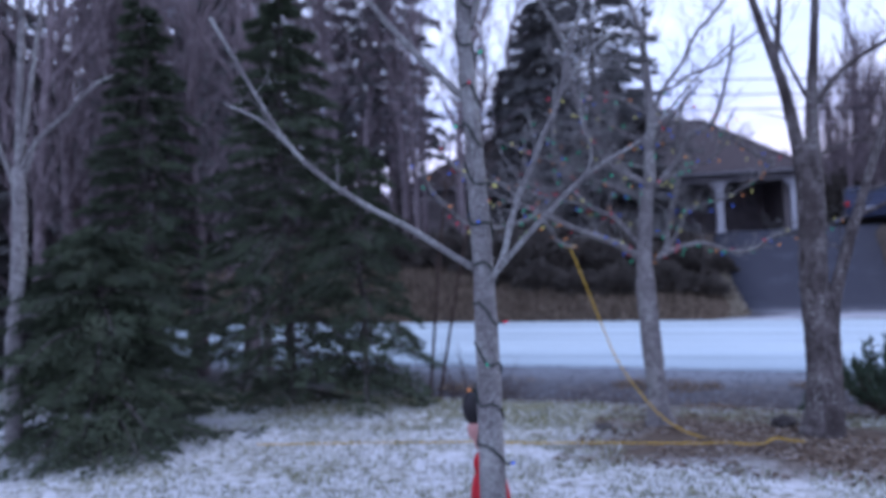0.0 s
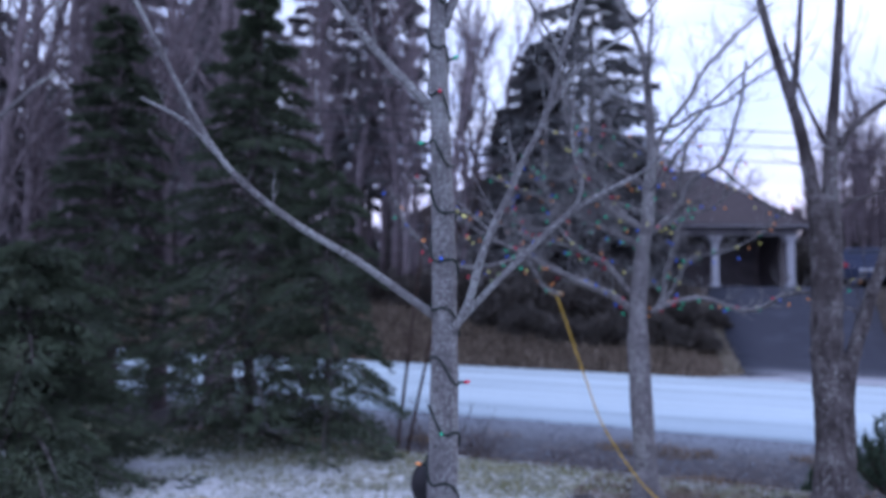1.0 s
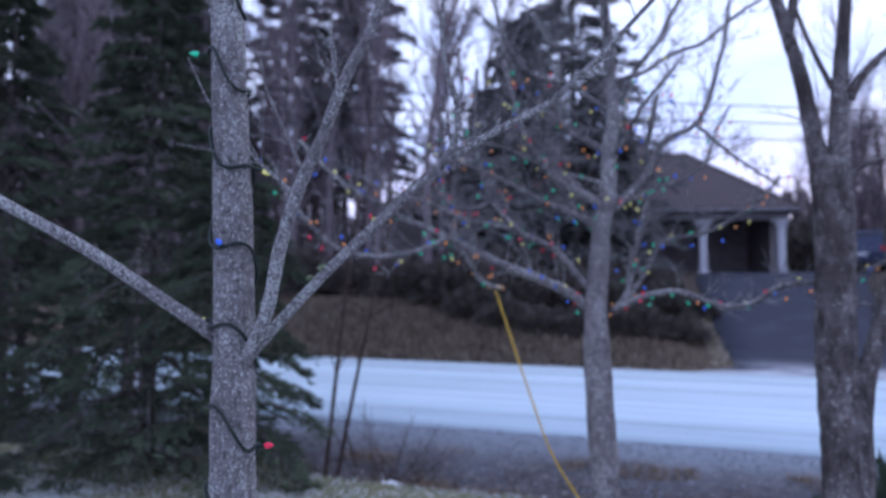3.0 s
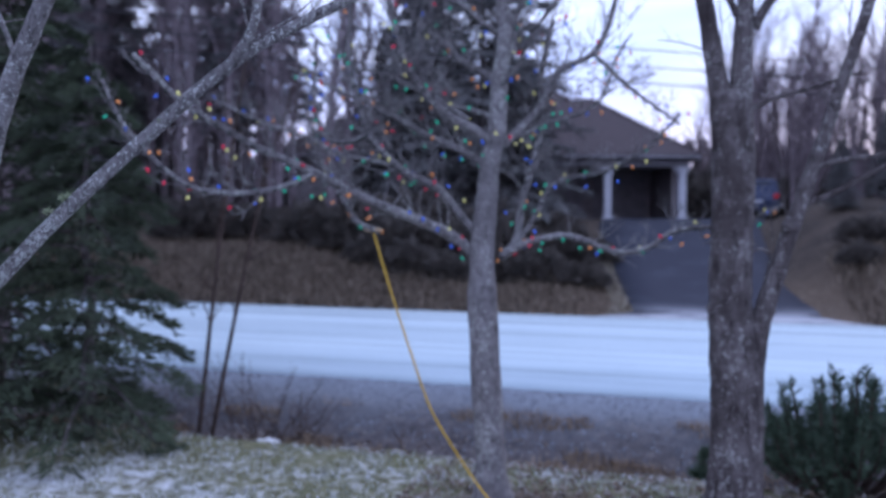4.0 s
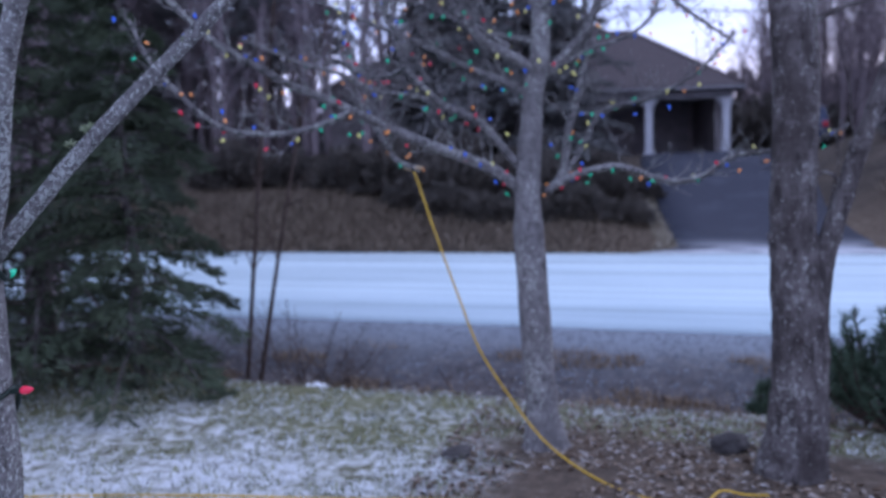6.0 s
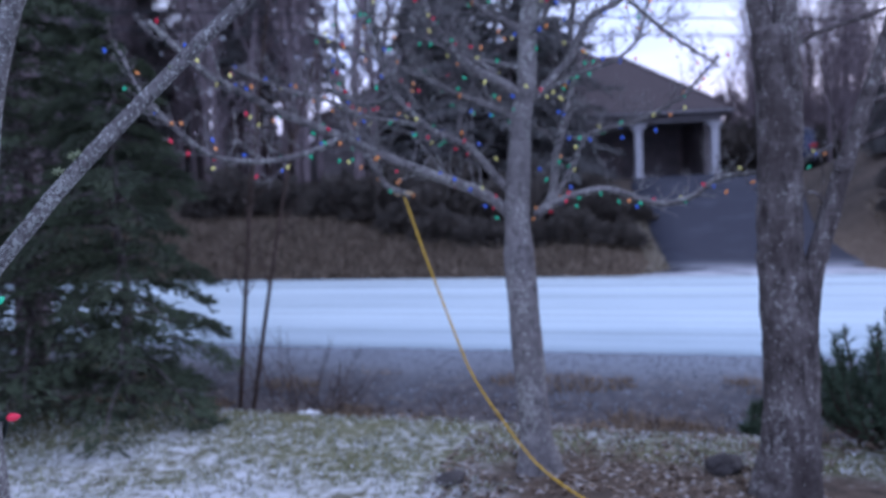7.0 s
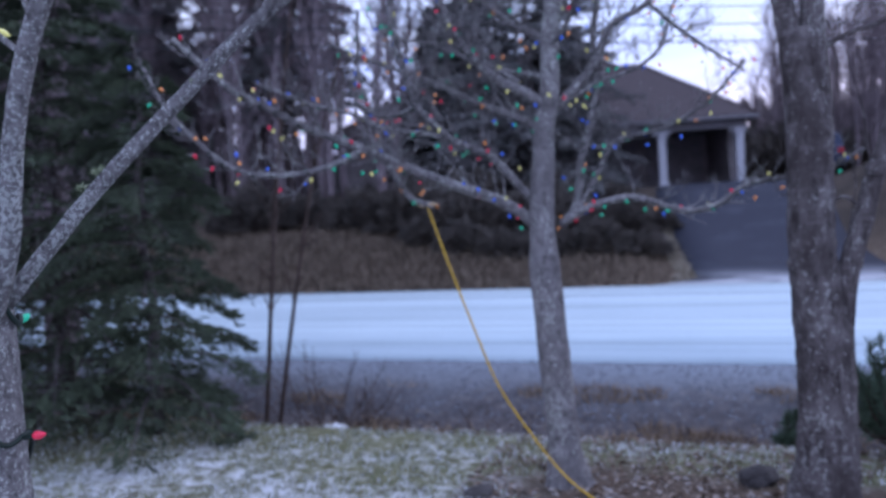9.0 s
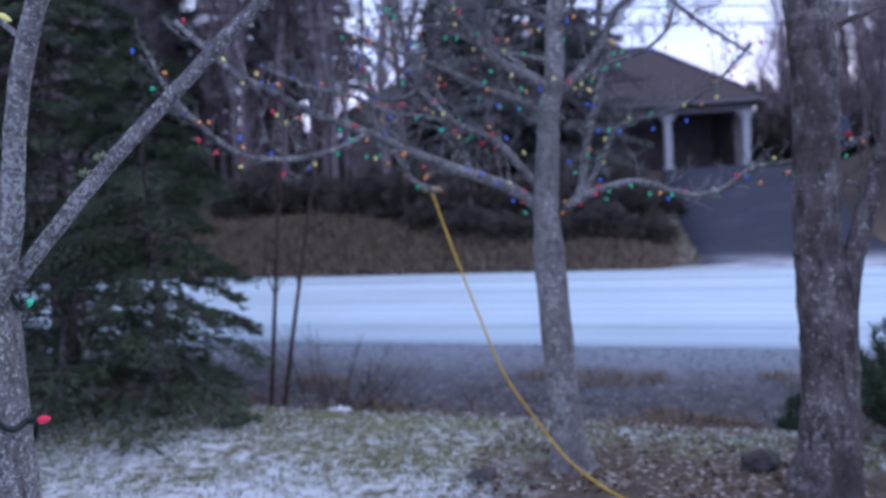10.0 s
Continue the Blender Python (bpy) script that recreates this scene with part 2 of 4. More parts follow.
M_GLASS_DARK = plain("car_glass", (0.02, 0.024, 0.03), 0.08, 0, 0.1, 2)
M_LAMP_RED = plain("red_lens", (0.45, 0.015, 0.02), 0.25, 0, 0.1, 10)
M_CHROME = plain("steel_rim", (0.5, 0.5, 0.52), 0.35, 0.9, 0.1, 10)


def shingles():
    k = Nodes("roof_shingles", 0.92)
    c = k.ramp(k.rand(), (0.0, (0.070, 0.056, 0.058)), (0.5, (0.088, 0.070, 0.072)), (1.0, (0.11, 0.088, 0.088)))
    return k.done(k.mix(0.4, c, k.ramp(k.noise(5, 5), (0.3, (0.06, 0.05, 0.052)), (0.7, (0.12, 0.10, 0.10)))), k.noise(30, 3), 0.4, 0.01)


M_SHINGLE = shingles()
BULB_COLOURS = {"red": (0.55, 0.03, 0.07), "green": (0.03, 0.45, 0.26), "blue": (0.06, 0.15, 0.70), "yellow": (0.62, 0.60, 0.20), "orange": (0.68, 0.27, 0.09)}
M_BULB = {}
for hue, rgb in BULB_COLOURS.items():
    k = Nodes(hue + "_bulb", 0.2)
    k.bsdf.inputs["Emission Color"].default_value, k.bsdf.inputs["Emission Strength"].default_value = (*rgb, 1), 0.18
    M_BULB[hue] = k.done(rgb)


# ---- mesh helpers ----
class Builder:
    """Gathers vertices and faces for one mesh."""

    def __init__(self):
        self.v, self.f, self.count = [], [], 0

    def add(self, verts, faces):
        self.v.extend(verts)
        self.f.extend([tuple(i + self.count for i in face) for face in faces])
        self.count += len(verts)

    def tube(self, path, radii, sides=8, lump=0.0, rng=None):
        path = [Vector(p) for p in path]
        if len(path) < 2:
            return
        side, verts, faces = None, [], []
        for n, p in enumerate(path):
            ahead = (path[min(n + 1, len(path) - 1)] - path[max(n - 1, 0)]).normalized()
            if side is None:
                side = ahead.orthogonal().normalized()
            side = (side - ahead * side.dot(ahead)).normalized()
            other = ahead.cross(side)
            r = radii[n]
            for s in range(sides):
                a = 2 * math.pi * s / sides
                k = r * (1 + (rng.uniform(-lump, lump) if lump and rng else 0))
                verts.append(p + (side * math.cos(a) + other * math.sin(a)) * k)
        for n in range(len(path) - 1):
            for s in range(sides):
                a, b = n * sides + s, n * sides + (s + 1) % sides
                faces.append((a, b, b + sides, a + sides))
        faces.append(tuple(range(sides))[::-1])
        faces.append(tuple((len(path) - 1) * sides + s for s in range(sides)))
        self.add(verts, faces)

    def box(self, lo, hi):
        (a, b, c), (d, e, f) = lo, hi
        self.add([Vector(p) for p in ((a, b, c), (d, b, c), (d, e, c), (a, e, c), (a, b, f), (d, b, f), (d, e, f), (a, e, f))],
                 [(3, 2, 1, 0), (4, 5, 6, 7), (0, 1, 5, 4), (1, 2, 6, 5), (2, 3, 7, 6), (3, 0, 4, 7)])

    def mesh(self, name, smooth=False):
        me = bpy.data.meshes.new(name)
        me.from_pydata([tuple(p) for p in self.v], [], self.f)
        if smooth:
            me.polygons.foreach_set("use_smooth", [True] * len(me.polygons))
        me.update()
        return me


def part(name, made, material, parent=None, label="", smooth=False):
    me = made.mesh(name, smooth) if isinstance(made, Builder) else made
    if not me.materials:
        me.materials.append(material)
    ob = new(name, me)
    if parent is not None:
        ob.parent = parent
    return tagged(ob, label)


def thing(name, label, category, at=(0, 0, 0), group="", kind=""):
    ob = new(name)
    ob.empty_display_size = 0.1
    ob.location = at
    return tagged(ob, label, category, group, kind)


def curve(points, steps=5):
    """A smooth path through a few points."""
    p = [Vector(q) for q in points]
    p = [2 * p[0] - p[1], *p, 2 * p[-1] - p[-2]]
    out = []
    for n in range(1, len(p) - 2):
        a, b, c, d = p[n - 1 : n + 3]
        for s in range(steps):
            t = s / steps
            out.append(0.5 * (2 * b + (c - a) * t + (2 * a - 5 * b + 4 * c - d) * t * t + (3 * b - 3 * c + d - a) * t**3))
    return out + [p[-2]]


def taper(n, r0, r1, power=1.0):
    return [r0 + (r1 - r0) * (k / max(1, n - 1)) ** power for k in range(n)]


def rounded_box(name, size, bevel, segments=2):
    bm = bmesh.new()
    bmesh.ops.create_cube(bm, size=1.0)
    bmesh.ops.scale(bm, vec=size, verts=bm.verts)
    bmesh.ops.bevel(bm, geom=list(bm.edges), offset=bevel, segments=segments, affect="EDGES")
    me = bpy.data.meshes.new(name)
    bm.to_mesh(me)
    bm.free()
    return me


def ease(v, a, b):
    t = min(1.0, max(0.0, (v - a) / (b - a)))
    return t * t * (3 - 2 * t)


# ---- the lie of the land ----
LAWN_END, ROAD_NEAR, ROAD_FAR = 8.6, 11.7, 20.6


def drive_middle(y):
    return 1.45 - 0.16 * max(0.0, min(y, 32.0) - 22.5) + 0.09 * max(0.0, min(y, 36.0) - 26.0)


def drive_half(y):
    return 2.13 + 0.9 * ease(y, 24, 36) + 0.8 * (1 - ease(y, 20.4, 21.8))


def land(x, y):
    z = 2.68 * ease(y, 20.8, 35.5) + 1.2 * ease(y, 50, 120)
    z -= 0.26 * ease(y, 8.5, 9.2) * (1 - ease(y, 9.5, 10.4))
    off = abs(x - drive_middle(y)) - drive_half(y)
    aside = ease(off, 0.1, 2.2)
    if x < drive_middle(y):
        z += aside * ease(y, 20.9, 23.2) * (0.35 + 0.75 * ease(-x, 5, 13)) * (1 - ease(y, 30, 36))
    else:
        z += aside * ease(y, 20.9, 24.5) * 0.95 * (1 - ease(y, 32, 40))
    return z


def rough_land(x, y):
    z = land(x, y)
    if y < 11.5 or y > 20.7:
        z += 0.035 * noise.noise((x * 1.1, y * 1.1, 0)) + 0.018 * noise.noise((x * 4, y * 4, 3))
        if 8.7 < y < 10.2 or y > 21.0:
            z += 0.06 * noise.noise((x * 2.2, y * 2.2, 7))
    else:
        z -= 0.02
    off = abs(x - drive_middle(y)) - drive_half(y)
    if off < 0.05 and y > 20.3:
        z = land(x, y) - 0.05
    return z


def build_ground():
    xs = list(np.concatenate([[-600, -300, -150, -90], np.arange(-60, -9, 1.2), np.arange(-9, 4.5, 0.14), np.arange(4.5, 60, 1.2), [90, 150, 300, 600]]))
    ys = list(np.concatenate([[-300, -80, -30, -12, -5], np.arange(-2, 2, 0.4), np.arange(2, 11.4, 0.14), np.arange(11.6, 20.5, 1.1), np.arange(20.6, 38, 0.4), np.arange(38, 70, 2), [90, 150, 300, 700, 1500]]))
    b = Builder()
    b.v = [(x, y, rough_land(x, y)) for y in ys for x in xs]
    w = len(xs)
    b.f = [(j * w + i, j * w + i + 1, j * w + w + i + 1, j * w + w + i) for j in range(len(ys) - 1) for i in range(w - 1)]
    ob = part("ground", b, M_GROUND, smooth=True)
    tagged(ob, "frosty lawn, gravel verge and brown bank along the road", "ground", kind="structure")


def build_road():
    b = Builder()
    xs = [-400, -120, *range(-60, 61, 4), 120, 400]
    rows = [(ROAD_NEAR - 0.02, -0.06), (ROAD_NEAR, 0.03), (14.0, 0.07), (16.2, 0.09), (18.4, 0.07), (ROAD_FAR, 0.03), (ROAD_FAR + 0.02, -0.06)]
    verts = [(x, y + (0.06 * noise.noise((x * 0.7, y, 1)) if n in (1, 5) else 0), z) for n, (y, z) in enumerate(rows) for x in xs]
    w = len(xs)
    b.add(verts, [(j * w + i, j * w + i + 1, j * w + w + i + 1, j * w + w + i) for j in range(len(rows) - 1) for i in range(w - 1)])
    tagged(part("road", b, M_ROAD, smooth=True), "asphalt road whitened by frost with faint wheel tracks", "road", kind="structure")
    b = Builder()
    ys = [20.62 + 0.6 * n for n in range(26)]
    verts = []
    for y in ys:
        for s in (-1.02, -1, -0.6, 0, 0.6, 1, 1.02):
            wob = 0.12 * noise.noise((y * 0.8, s, 4))
            verts.append((drive_middle(y) + (drive_half(y) + wob) * s, y, land(drive_middle(y), y) + (0.035 if abs(s) <= 1 else -0.12)))
    b.add(verts, [(j * 7 + i, j * 7 + i + 1, j * 7 + 8 + i, j * 7 + 7 + i) for j in range(len(ys) - 1) for i in range(6)])
    tagged(part("driveway", b, M_DRIVE, smooth=True), "dark asphalt driveway dusted with frost, sloping up to the house", "driveway", kind="structure")


build_ground()
build_road()


# ---- bare trees ----
def sprig(b, p, d, size, width, rng):
    """A short tuft of needles: two slim crossed blades."""
    side = d.orthogonal().normalized()
    side = (Matrix.Rotation(rng.uniform(0, 3.14), 3, d) @ side) * width
    up = d.cross(side)
    q, m = p + d * size, p + d * size * 0.45
    b.add([p, m + side, q, m - side, m + up, m - up], [(0, 1, 2, 3), (0, 4, 2, 5)])


def sprout(b, path, r, rng, count, length, levels, start=0.2, lift=0.35, sides=4):
    """Twigs that leave a limb, and twigs on those."""
    for _ in range(count):
        u = rng.uniform(start, 0.98)
        n = min(len(path) - 2, int(u * (len(path) - 1)))
        p, along = path[n], (path[n + 1] - path[n]).normalized()
        away = Vector((rng.gauss(0, 1), rng.gauss(0, 1), rng.gauss(0, 0.8))).normalized()
        d = (along * 0.55 + away * 0.75 + Vector((0, 0, lift))).normalized()
        size = length * rng.uniform(0.45, 1.1) * (1.15 - 0.5 * u)
        q, mine = p.copy(), [p.copy()]
        for k in range(4):
            d = (d + Vector((rng.gauss(0, 0.16), rng.gauss(0, 0.16), rng.gauss(0.05, 0.14)))).normalized()
            q = q + d * size / 4
            mine.append(q.copy())
        r0 = max(0.0022, r * (1 - 0.5 * u))
        b.tube(mine, taper(5, r0, r0 * 0.35), sides)
        if levels > 1:
            sprout(b, mine, r0 * 0.55, rng, rng.randint(2, 4), size * 0.55, levels - 1, 0.25, lift, 3)


def limb(parent, points, r0, r1, material, rng, twigs=0, length=0.5, levels=2, holder=None, name="limb", sides=9, wave=0.0):
    path = curve(points, 5)
    if wave:
        shift = rng.uniform(0, 50)
        path = [p + noise.noise_vector(p * 3.2 + Vector((shift, 0, 0))) * wave * min(1.0, 0.25 * n) for n, p in enumerate(path)]
    b = Builder()
    b.tube(path, taper(len(path), r0, r1, 0.8), sides, 0.07, rng)
    part(name, b, material, parent, smooth=True)
    if twigs and holder is not None:
        sprout(holder, path, max(0.003, r1 * 0.55), rng, twigs, length, levels)
    return path


def tree_by_road():
    """The grey maple nearest to the path."""
    rng = random.Random(3)
    tree = thing("maple_tree", "bare young maple with grey lichen-spotted bark on a frosty lawn", "tree", (-1.36, 3.98, 0))
    at = Vector((1.40, -3.98, 0))
    lift = lambda pts: [Vector(p) + at for p in pts]  # noqa: E731
    tw = Builder()
    path = curve(lift([(-1.40, 3.98, -0.08), (-1.40, 3.98, 0.27), (-1.40, 3.98, 1.03), (-1.405, 3.98, 1.62), (-1.42, 3.97, 2.15), (-1.445, 3.96, 2.7), (-1.46, 3.95, 3.2), (-1.43, 3.96, 4.0), (-1.36, 4.0, 5.2), (-1.4, 4.0, 6.4)]), 6)
    b = Builder()
    radii = [0.105 - 0.02 * min(1, k / 6) - 0.068 * (k / (len(path) - 1)) for k in range(len(path))]
    b.tube(path, radii, 14, 0.05, rng)
    part("trunk", b, M_BARK_A, tree, smooth=True)
    L = lambda pts, r0, r1, n, size=0.5: limb(tree, lift(pts), r0, r1, M_BARK_A, rng, n, size, 2, tw)  # noqa: E731
    L([(-1.43, 3.96, 1.60), (-1.76, 3.77, 1.86), (-2.01, 3.61, 2.03), (-2.20, 3.42, 2.22), (-2.36, 3.35, 2.43), (-2.51, 3.28, 2.72), (-2.70, 3.2, 3.1)], 0.021, 0.010, 5, 0.35)
    L([(-2.30, 3.38, 2.34), (-2.45, 3.3, 2.50), (-2.62, 3.2, 2.60)], 0.016, 0.007, 3, 0.3)
    L([(-1.45, 3.96, 2.60), (-1.72, 3.85, 2.90), (-1.95, 3.75, 3.2), (-2.2, 3.64, 3.62), (-2.3, 3.6, 4.2)], 0.026, 0.010, 5, 0.5)
    L([(-1.36, 4.0, 1.56), (-1.18, 4.07, 1.775), (-1.01, 4.15, 1.96), (-0.91, 4.2, 2.07), (-0.80, 4.25, 2.165), (-0.64, 4.32, 2.265), (-0.54, 4.36, 2.32)], 0.0175, 0.0115, 1, 0.15)
    L([(-0.55, 4.355, 2.31), (-0.38, 4.42, 2.49), (-0.18, 4.5, 2.72), (0.05, 4.6, 2.95)], 0.010, 0.005, 4, 0.35)
    L([(-0.87, 4.22, 2.10), (-0.81, 4.23, 2.19), (-0.80, 4.24, 2.30), (-0.84, 4.22, 2.46), (-0.83, 4.2, 2.7)], 0.013, 0.006, 3, 0.25)
    L([(-1.37, 3.97, 1.52), (-1.265, 3.94, 1.68), (-1.20, 3.91, 1.87), (-1.13, 3.90, 2.04), (-1.065, 3.90, 2.16), (-1.00, 3.91, 2.32), (-0.90, 3.95, 2.55), (-0.82, 4.0, 2.9), (-0.70, 4.1, 3.3)], 0.022, 0.013, 9, 0.6)
    L([(-0.90, 3.95, 2.55), (-0.76, 4.15, 2.85), (-0.55, 4.4, 3.1), (-0.18, 4.52, 3.65)], 0.010, 0.005, 4, 0.4)
    L([(-1.43, 3.97, 3.05), (-1.33, 4.01, 3.38), (-1.27, 4.03, 3.62), (-1.12, 4.1, 4.1)], 0.026, 0.014, 4, 0.5)
    L([(-1.25, 4.04, 3.66), (-1.10, 4.1, 3.31), (-0.95, 4.18, 3.02), (-0.86, 4.22, 2.86)], 0.012, 0.005, 3, 0.3)
    tagged(part("branchwork", tw, M_BARK_A, tree), kind="stuff")
    for x, y, z, size in ((-1.160, 4.07, 1.812, 0.018), (-1.193, 4.055, 1.784, 0.015), (-0.985, 4.15, 1.985, 0.010), (-1.29, 4.03, 1.655, 0.012)):
        m = Builder()
        for _ in range(40):
            d = Vector((rng.gauss(-0.5, 0.7), rng.gauss(0, 0.7), rng.gauss(0.6, 0.6))).normalized()
            sprig(m, Vector((x, y, z)) + at + d * size * 0.2, d, size * rng.uniform(0.4, 1.0), size * 0.12, rng)
        part("lichen_tuft", m, M_LICHEN, tree, "pale green lichen tuft")
    return path, radii


def tree_with_lights():
    rng = random.Random(11)
    tree = thing("apple_tree", "bare spreading apple tree strung with coloured lights", "tree", (-0.98, 7.6, 0))
    at = Vector((0.98, -7.6, 0))
    lift = lambda pts: [Vector(p) + at for p in pts]  # noqa: E731
    tw = Builder()
    path = curve(lift([(-0.93, 7.6, -0.08), (-0.955, 7.6, 0.06), (-0.98, 7.58, 0.54), (-1.01, 7.57, 1.05), (-1.03, 7.56, 1.62), (-1.00, 7.57, 2.02), (-0.985, 7.57, 2.26), (-0.94, 7.57, 2.46), (-0.93, 7.58, 2.77), (-0.90, 7.58, 3.0), (-0.92, 7.60, 3.3), (-0.98, 7.58, 3.97), (-1.2, 7.5, 4.5), (-1.5, 7.4, 5.0)]), 5)
    b = Builder()
    radii = []
    for k in range(len(path)):
        z = path[k].z
        radii.append(0.098 + 0.06 * max(0, 1 - z / 0.35) ** 2 if z < 1.5 else 0.082 - 0.07 * min(1, (z - 1.5) / 3.3))
    b.tube(path, radii, 14, 0.05, rng)
    part("trunk", b, M_BARK_B, tree, smooth=True)
    paths = []

    def L(pts, r0, r1, n, size=0.55, wave=0.02):
        paths.append([p - at for p in limb(tree, lift(pts), r0, r1, M_BARK_B, rng, int(n * 1.45), size, 3, tw, wave=wave)])

    # low limbs, reaching out over the lawn
    L([(-1.04, 7.56, 1.60), (-1.12, 7.54, 1.69), (-1.26, 7.42, 1.80), (-1.45, 7.27, 1.89), (-1.66, 7.09, 1.99), (-1.91, 6.85, 2.14), (-2.12, 6.64, 2.25), (-2.24, 6.49, 2.34), (-2.40, 6.30, 2.47), (-2.58, 6.13, 2.7)], 0.045, 0.013, 30, 0.5, 0.0)
    L([(-1.88, 6.87, 2.13), (-2.0, 6.76, 2.05), (-2.19, 6.57, 1.99), (-2.42, 6.42, 2.02), (-2.54, 6.25, 2.16), (-2.7, 6.19, 2.36), (-2.79, 6.15, 2.58)], 0.02, 0.010, 20, 0.35, 0.0)
    L([(-1.72, 7.50, 1.79), (-1.87, 7.5, 1.85), (-1.96, 7.5, 1.98), (-2.07, 7.5, 2.18), (-2.10, 7.5, 2.40), (-2.17, 7.5, 2.54), (-2.2, 7.5, 2.74), (-2.18, 7.5, 3.1)], 0.022, 0.010, 16, 0.35, 0.0)
    L([(-1.02, 7.57, 1.76), (-1.10, 7.53, 1.82), (-1.25, 7.42, 2.03), (-1.34, 7.37, 2.10), (-1.48, 7.28, 2.17), (-1.57, 7.21, 2.27), (-1.65, 7.15, 2.37), (-1.68, 7.13, 2.46), (-1.72, 7.1, 2.62), (-1.76, 7.07, 2.85), (-1.72, 7.0, 3.3)], 0.030, 0.012, 24, 0.45, 0.0)
    L([(-1.34, 7.38, 2.11), (-1.68, 7.44, 2.24), (-2.0, 7.48, 2.31), (-2.24, 7.51, 2.43), (-2.63, 7.55, 2.56), (-3.06, 7.6, 2.75)], 0.019, 0.008, 24, 0.45, 0.0)
    L([(-1.65, 7.16, 2.39), (-1.72, 7.18, 2.37), (-1.83, 7.2, 2.35), (-1.98, 7.2, 2.38), (-2.09, 7.2, 2.48), (-2.12, 7.2, 2.7)], 0.016, 0.008, 12, 0.3, 0.0)
    L([(-0.99, 7.57, 2.16), (-1.05, 7.58, 2.25), (-1.23, 7.63, 2.35), (-1.42, 7.69, 2.43), (-1.58, 7.74, 2.52), (-1.86, 7.81, 2.67), (-2.27, 7.91, 2.86), (-2.67, 8.0, 3.05)], 0.032, 0.010, 28, 0.5, 0.0)
    L([(-0.94, 7.58, 2.34), (-1.07, 7.46, 2.44), (-1.20, 7.32, 2.51), (-1.28, 7.21, 2.60), (-1.36, 7.11, 2.73), (-1.42, 7.04, 2.90), (-1.5, 6.9, 3.3)], 0.040, 0.014, 22, 0.5, 0.0)
    L([(-0.92, 7.60, 1.63), (-0.71, 7.59, 1.735), (-0.47, 7.58, 1.77), (-0.18, 7.60, 1.68), (0.01, 7.63, 1.70), (0.18, 7.64, 1.81), (0.39, 7.74, 1.83), (0.62, 7.80, 1.88), (0.80, 7.85, 1.97)], 0.027, 0.010, 22, 0.32, 0.012)
    # the pale upright and its neighbours on the far side
    L([(-0.92, 7.64, 1.62), (-0.84, 7.74, 1.75), (-0.80, 7.75, 2.02), (-0.75, 7.75, 2.19), (-0.70, 7.75, 2.41), (-0.68, 7.75, 2.61), (-0.69, 7.75, 2.8), (-0.62, 7.8, 3.2)], 0.030, 0.017, 16, 0.5, 0.0)
    L([(-0.92, 7.64, 1.62), (-0.82, 7.74, 1.74), (-0.71, 7.79, 1.93), (-0.64, 7.81, 2.08), (-0.54, 7.84, 2.15), (-0.33, 7.92, 2.19), (-0.18, 7.97, 2.26), (0.0, 8.03, 2.38), (0.2, 8.1, 2.6)], 0.022, 0.008, 22, 0.4, 0.0)
    L([(-0.91, 7.60, 2.35), (-0.69, 7.70, 2.60), (-0.58, 7.75, 2.85), (-0.34, 7.86, 3.0), (-0.20, 7.92, 3.40), (-0.1, 7.96, 3.95)], 0.032, 0.011, 24, 0.5)
    L([(-0.36, 7.86, 2.98), (-0.18, 7.92, 2.80), (0.0, 8.0, 2.66), (0.2, 8.08, 2.52)], 0.014, 0.006, 18, 0.35)
    # the upper crown
    L([(-0.92, 7.61, 2.70), (-1.10, 7.64, 2.88), (-1.32, 7.65, 3.02), (-1.55, 7.68, 3.28), (-1.9, 7.5, 3.9)], 0.032, 0.010, 26, 0.6, 0.05)
    L([(-0.91, 7.62, 3.1), (-0.62, 7.8, 3.6), (-0.30, 7.9, 4.1), (0.1, 8.0, 4.5)], 0.024, 0.009, 23, 0.6, 0.05)
    L([(-1.1, 7.45, 2.5), (-1.42, 7.38, 2.75), (-1.58, 7.32, 3.2), (-1.75, 7.25, 4.0), (-2.1, 7.1, 4.8)], 0.022, 0.008, 26, 0.6, 0.05)
    for n in range(8):
        z = 2.35 + 0.18 * n
        a = n * 2.4 + 0.6
        d = Vector((math.cos(a), 0.8 * math.sin(a), 0))
        p = Vector((-0.94, 7.58, z))
        reach = rng.uniform(0.8, 1.35)
        L([tuple(p), tuple(p + d * reach * 0.35 + Vector((0, 0, 0.16))), tuple(p + d * reach * 0.7 + Vector((0, 0, 0.30 + 0.1 * rng.random()))), tuple(p + d * reach + Vector((0, 0, 0.55 + 0.25 * rng.random())))], 0.019, 0.007, 16, 0.45, 0.07)
    tagged(part("branchwork", tw, M_BARK_B, tree), kind="stuff")
    return paths


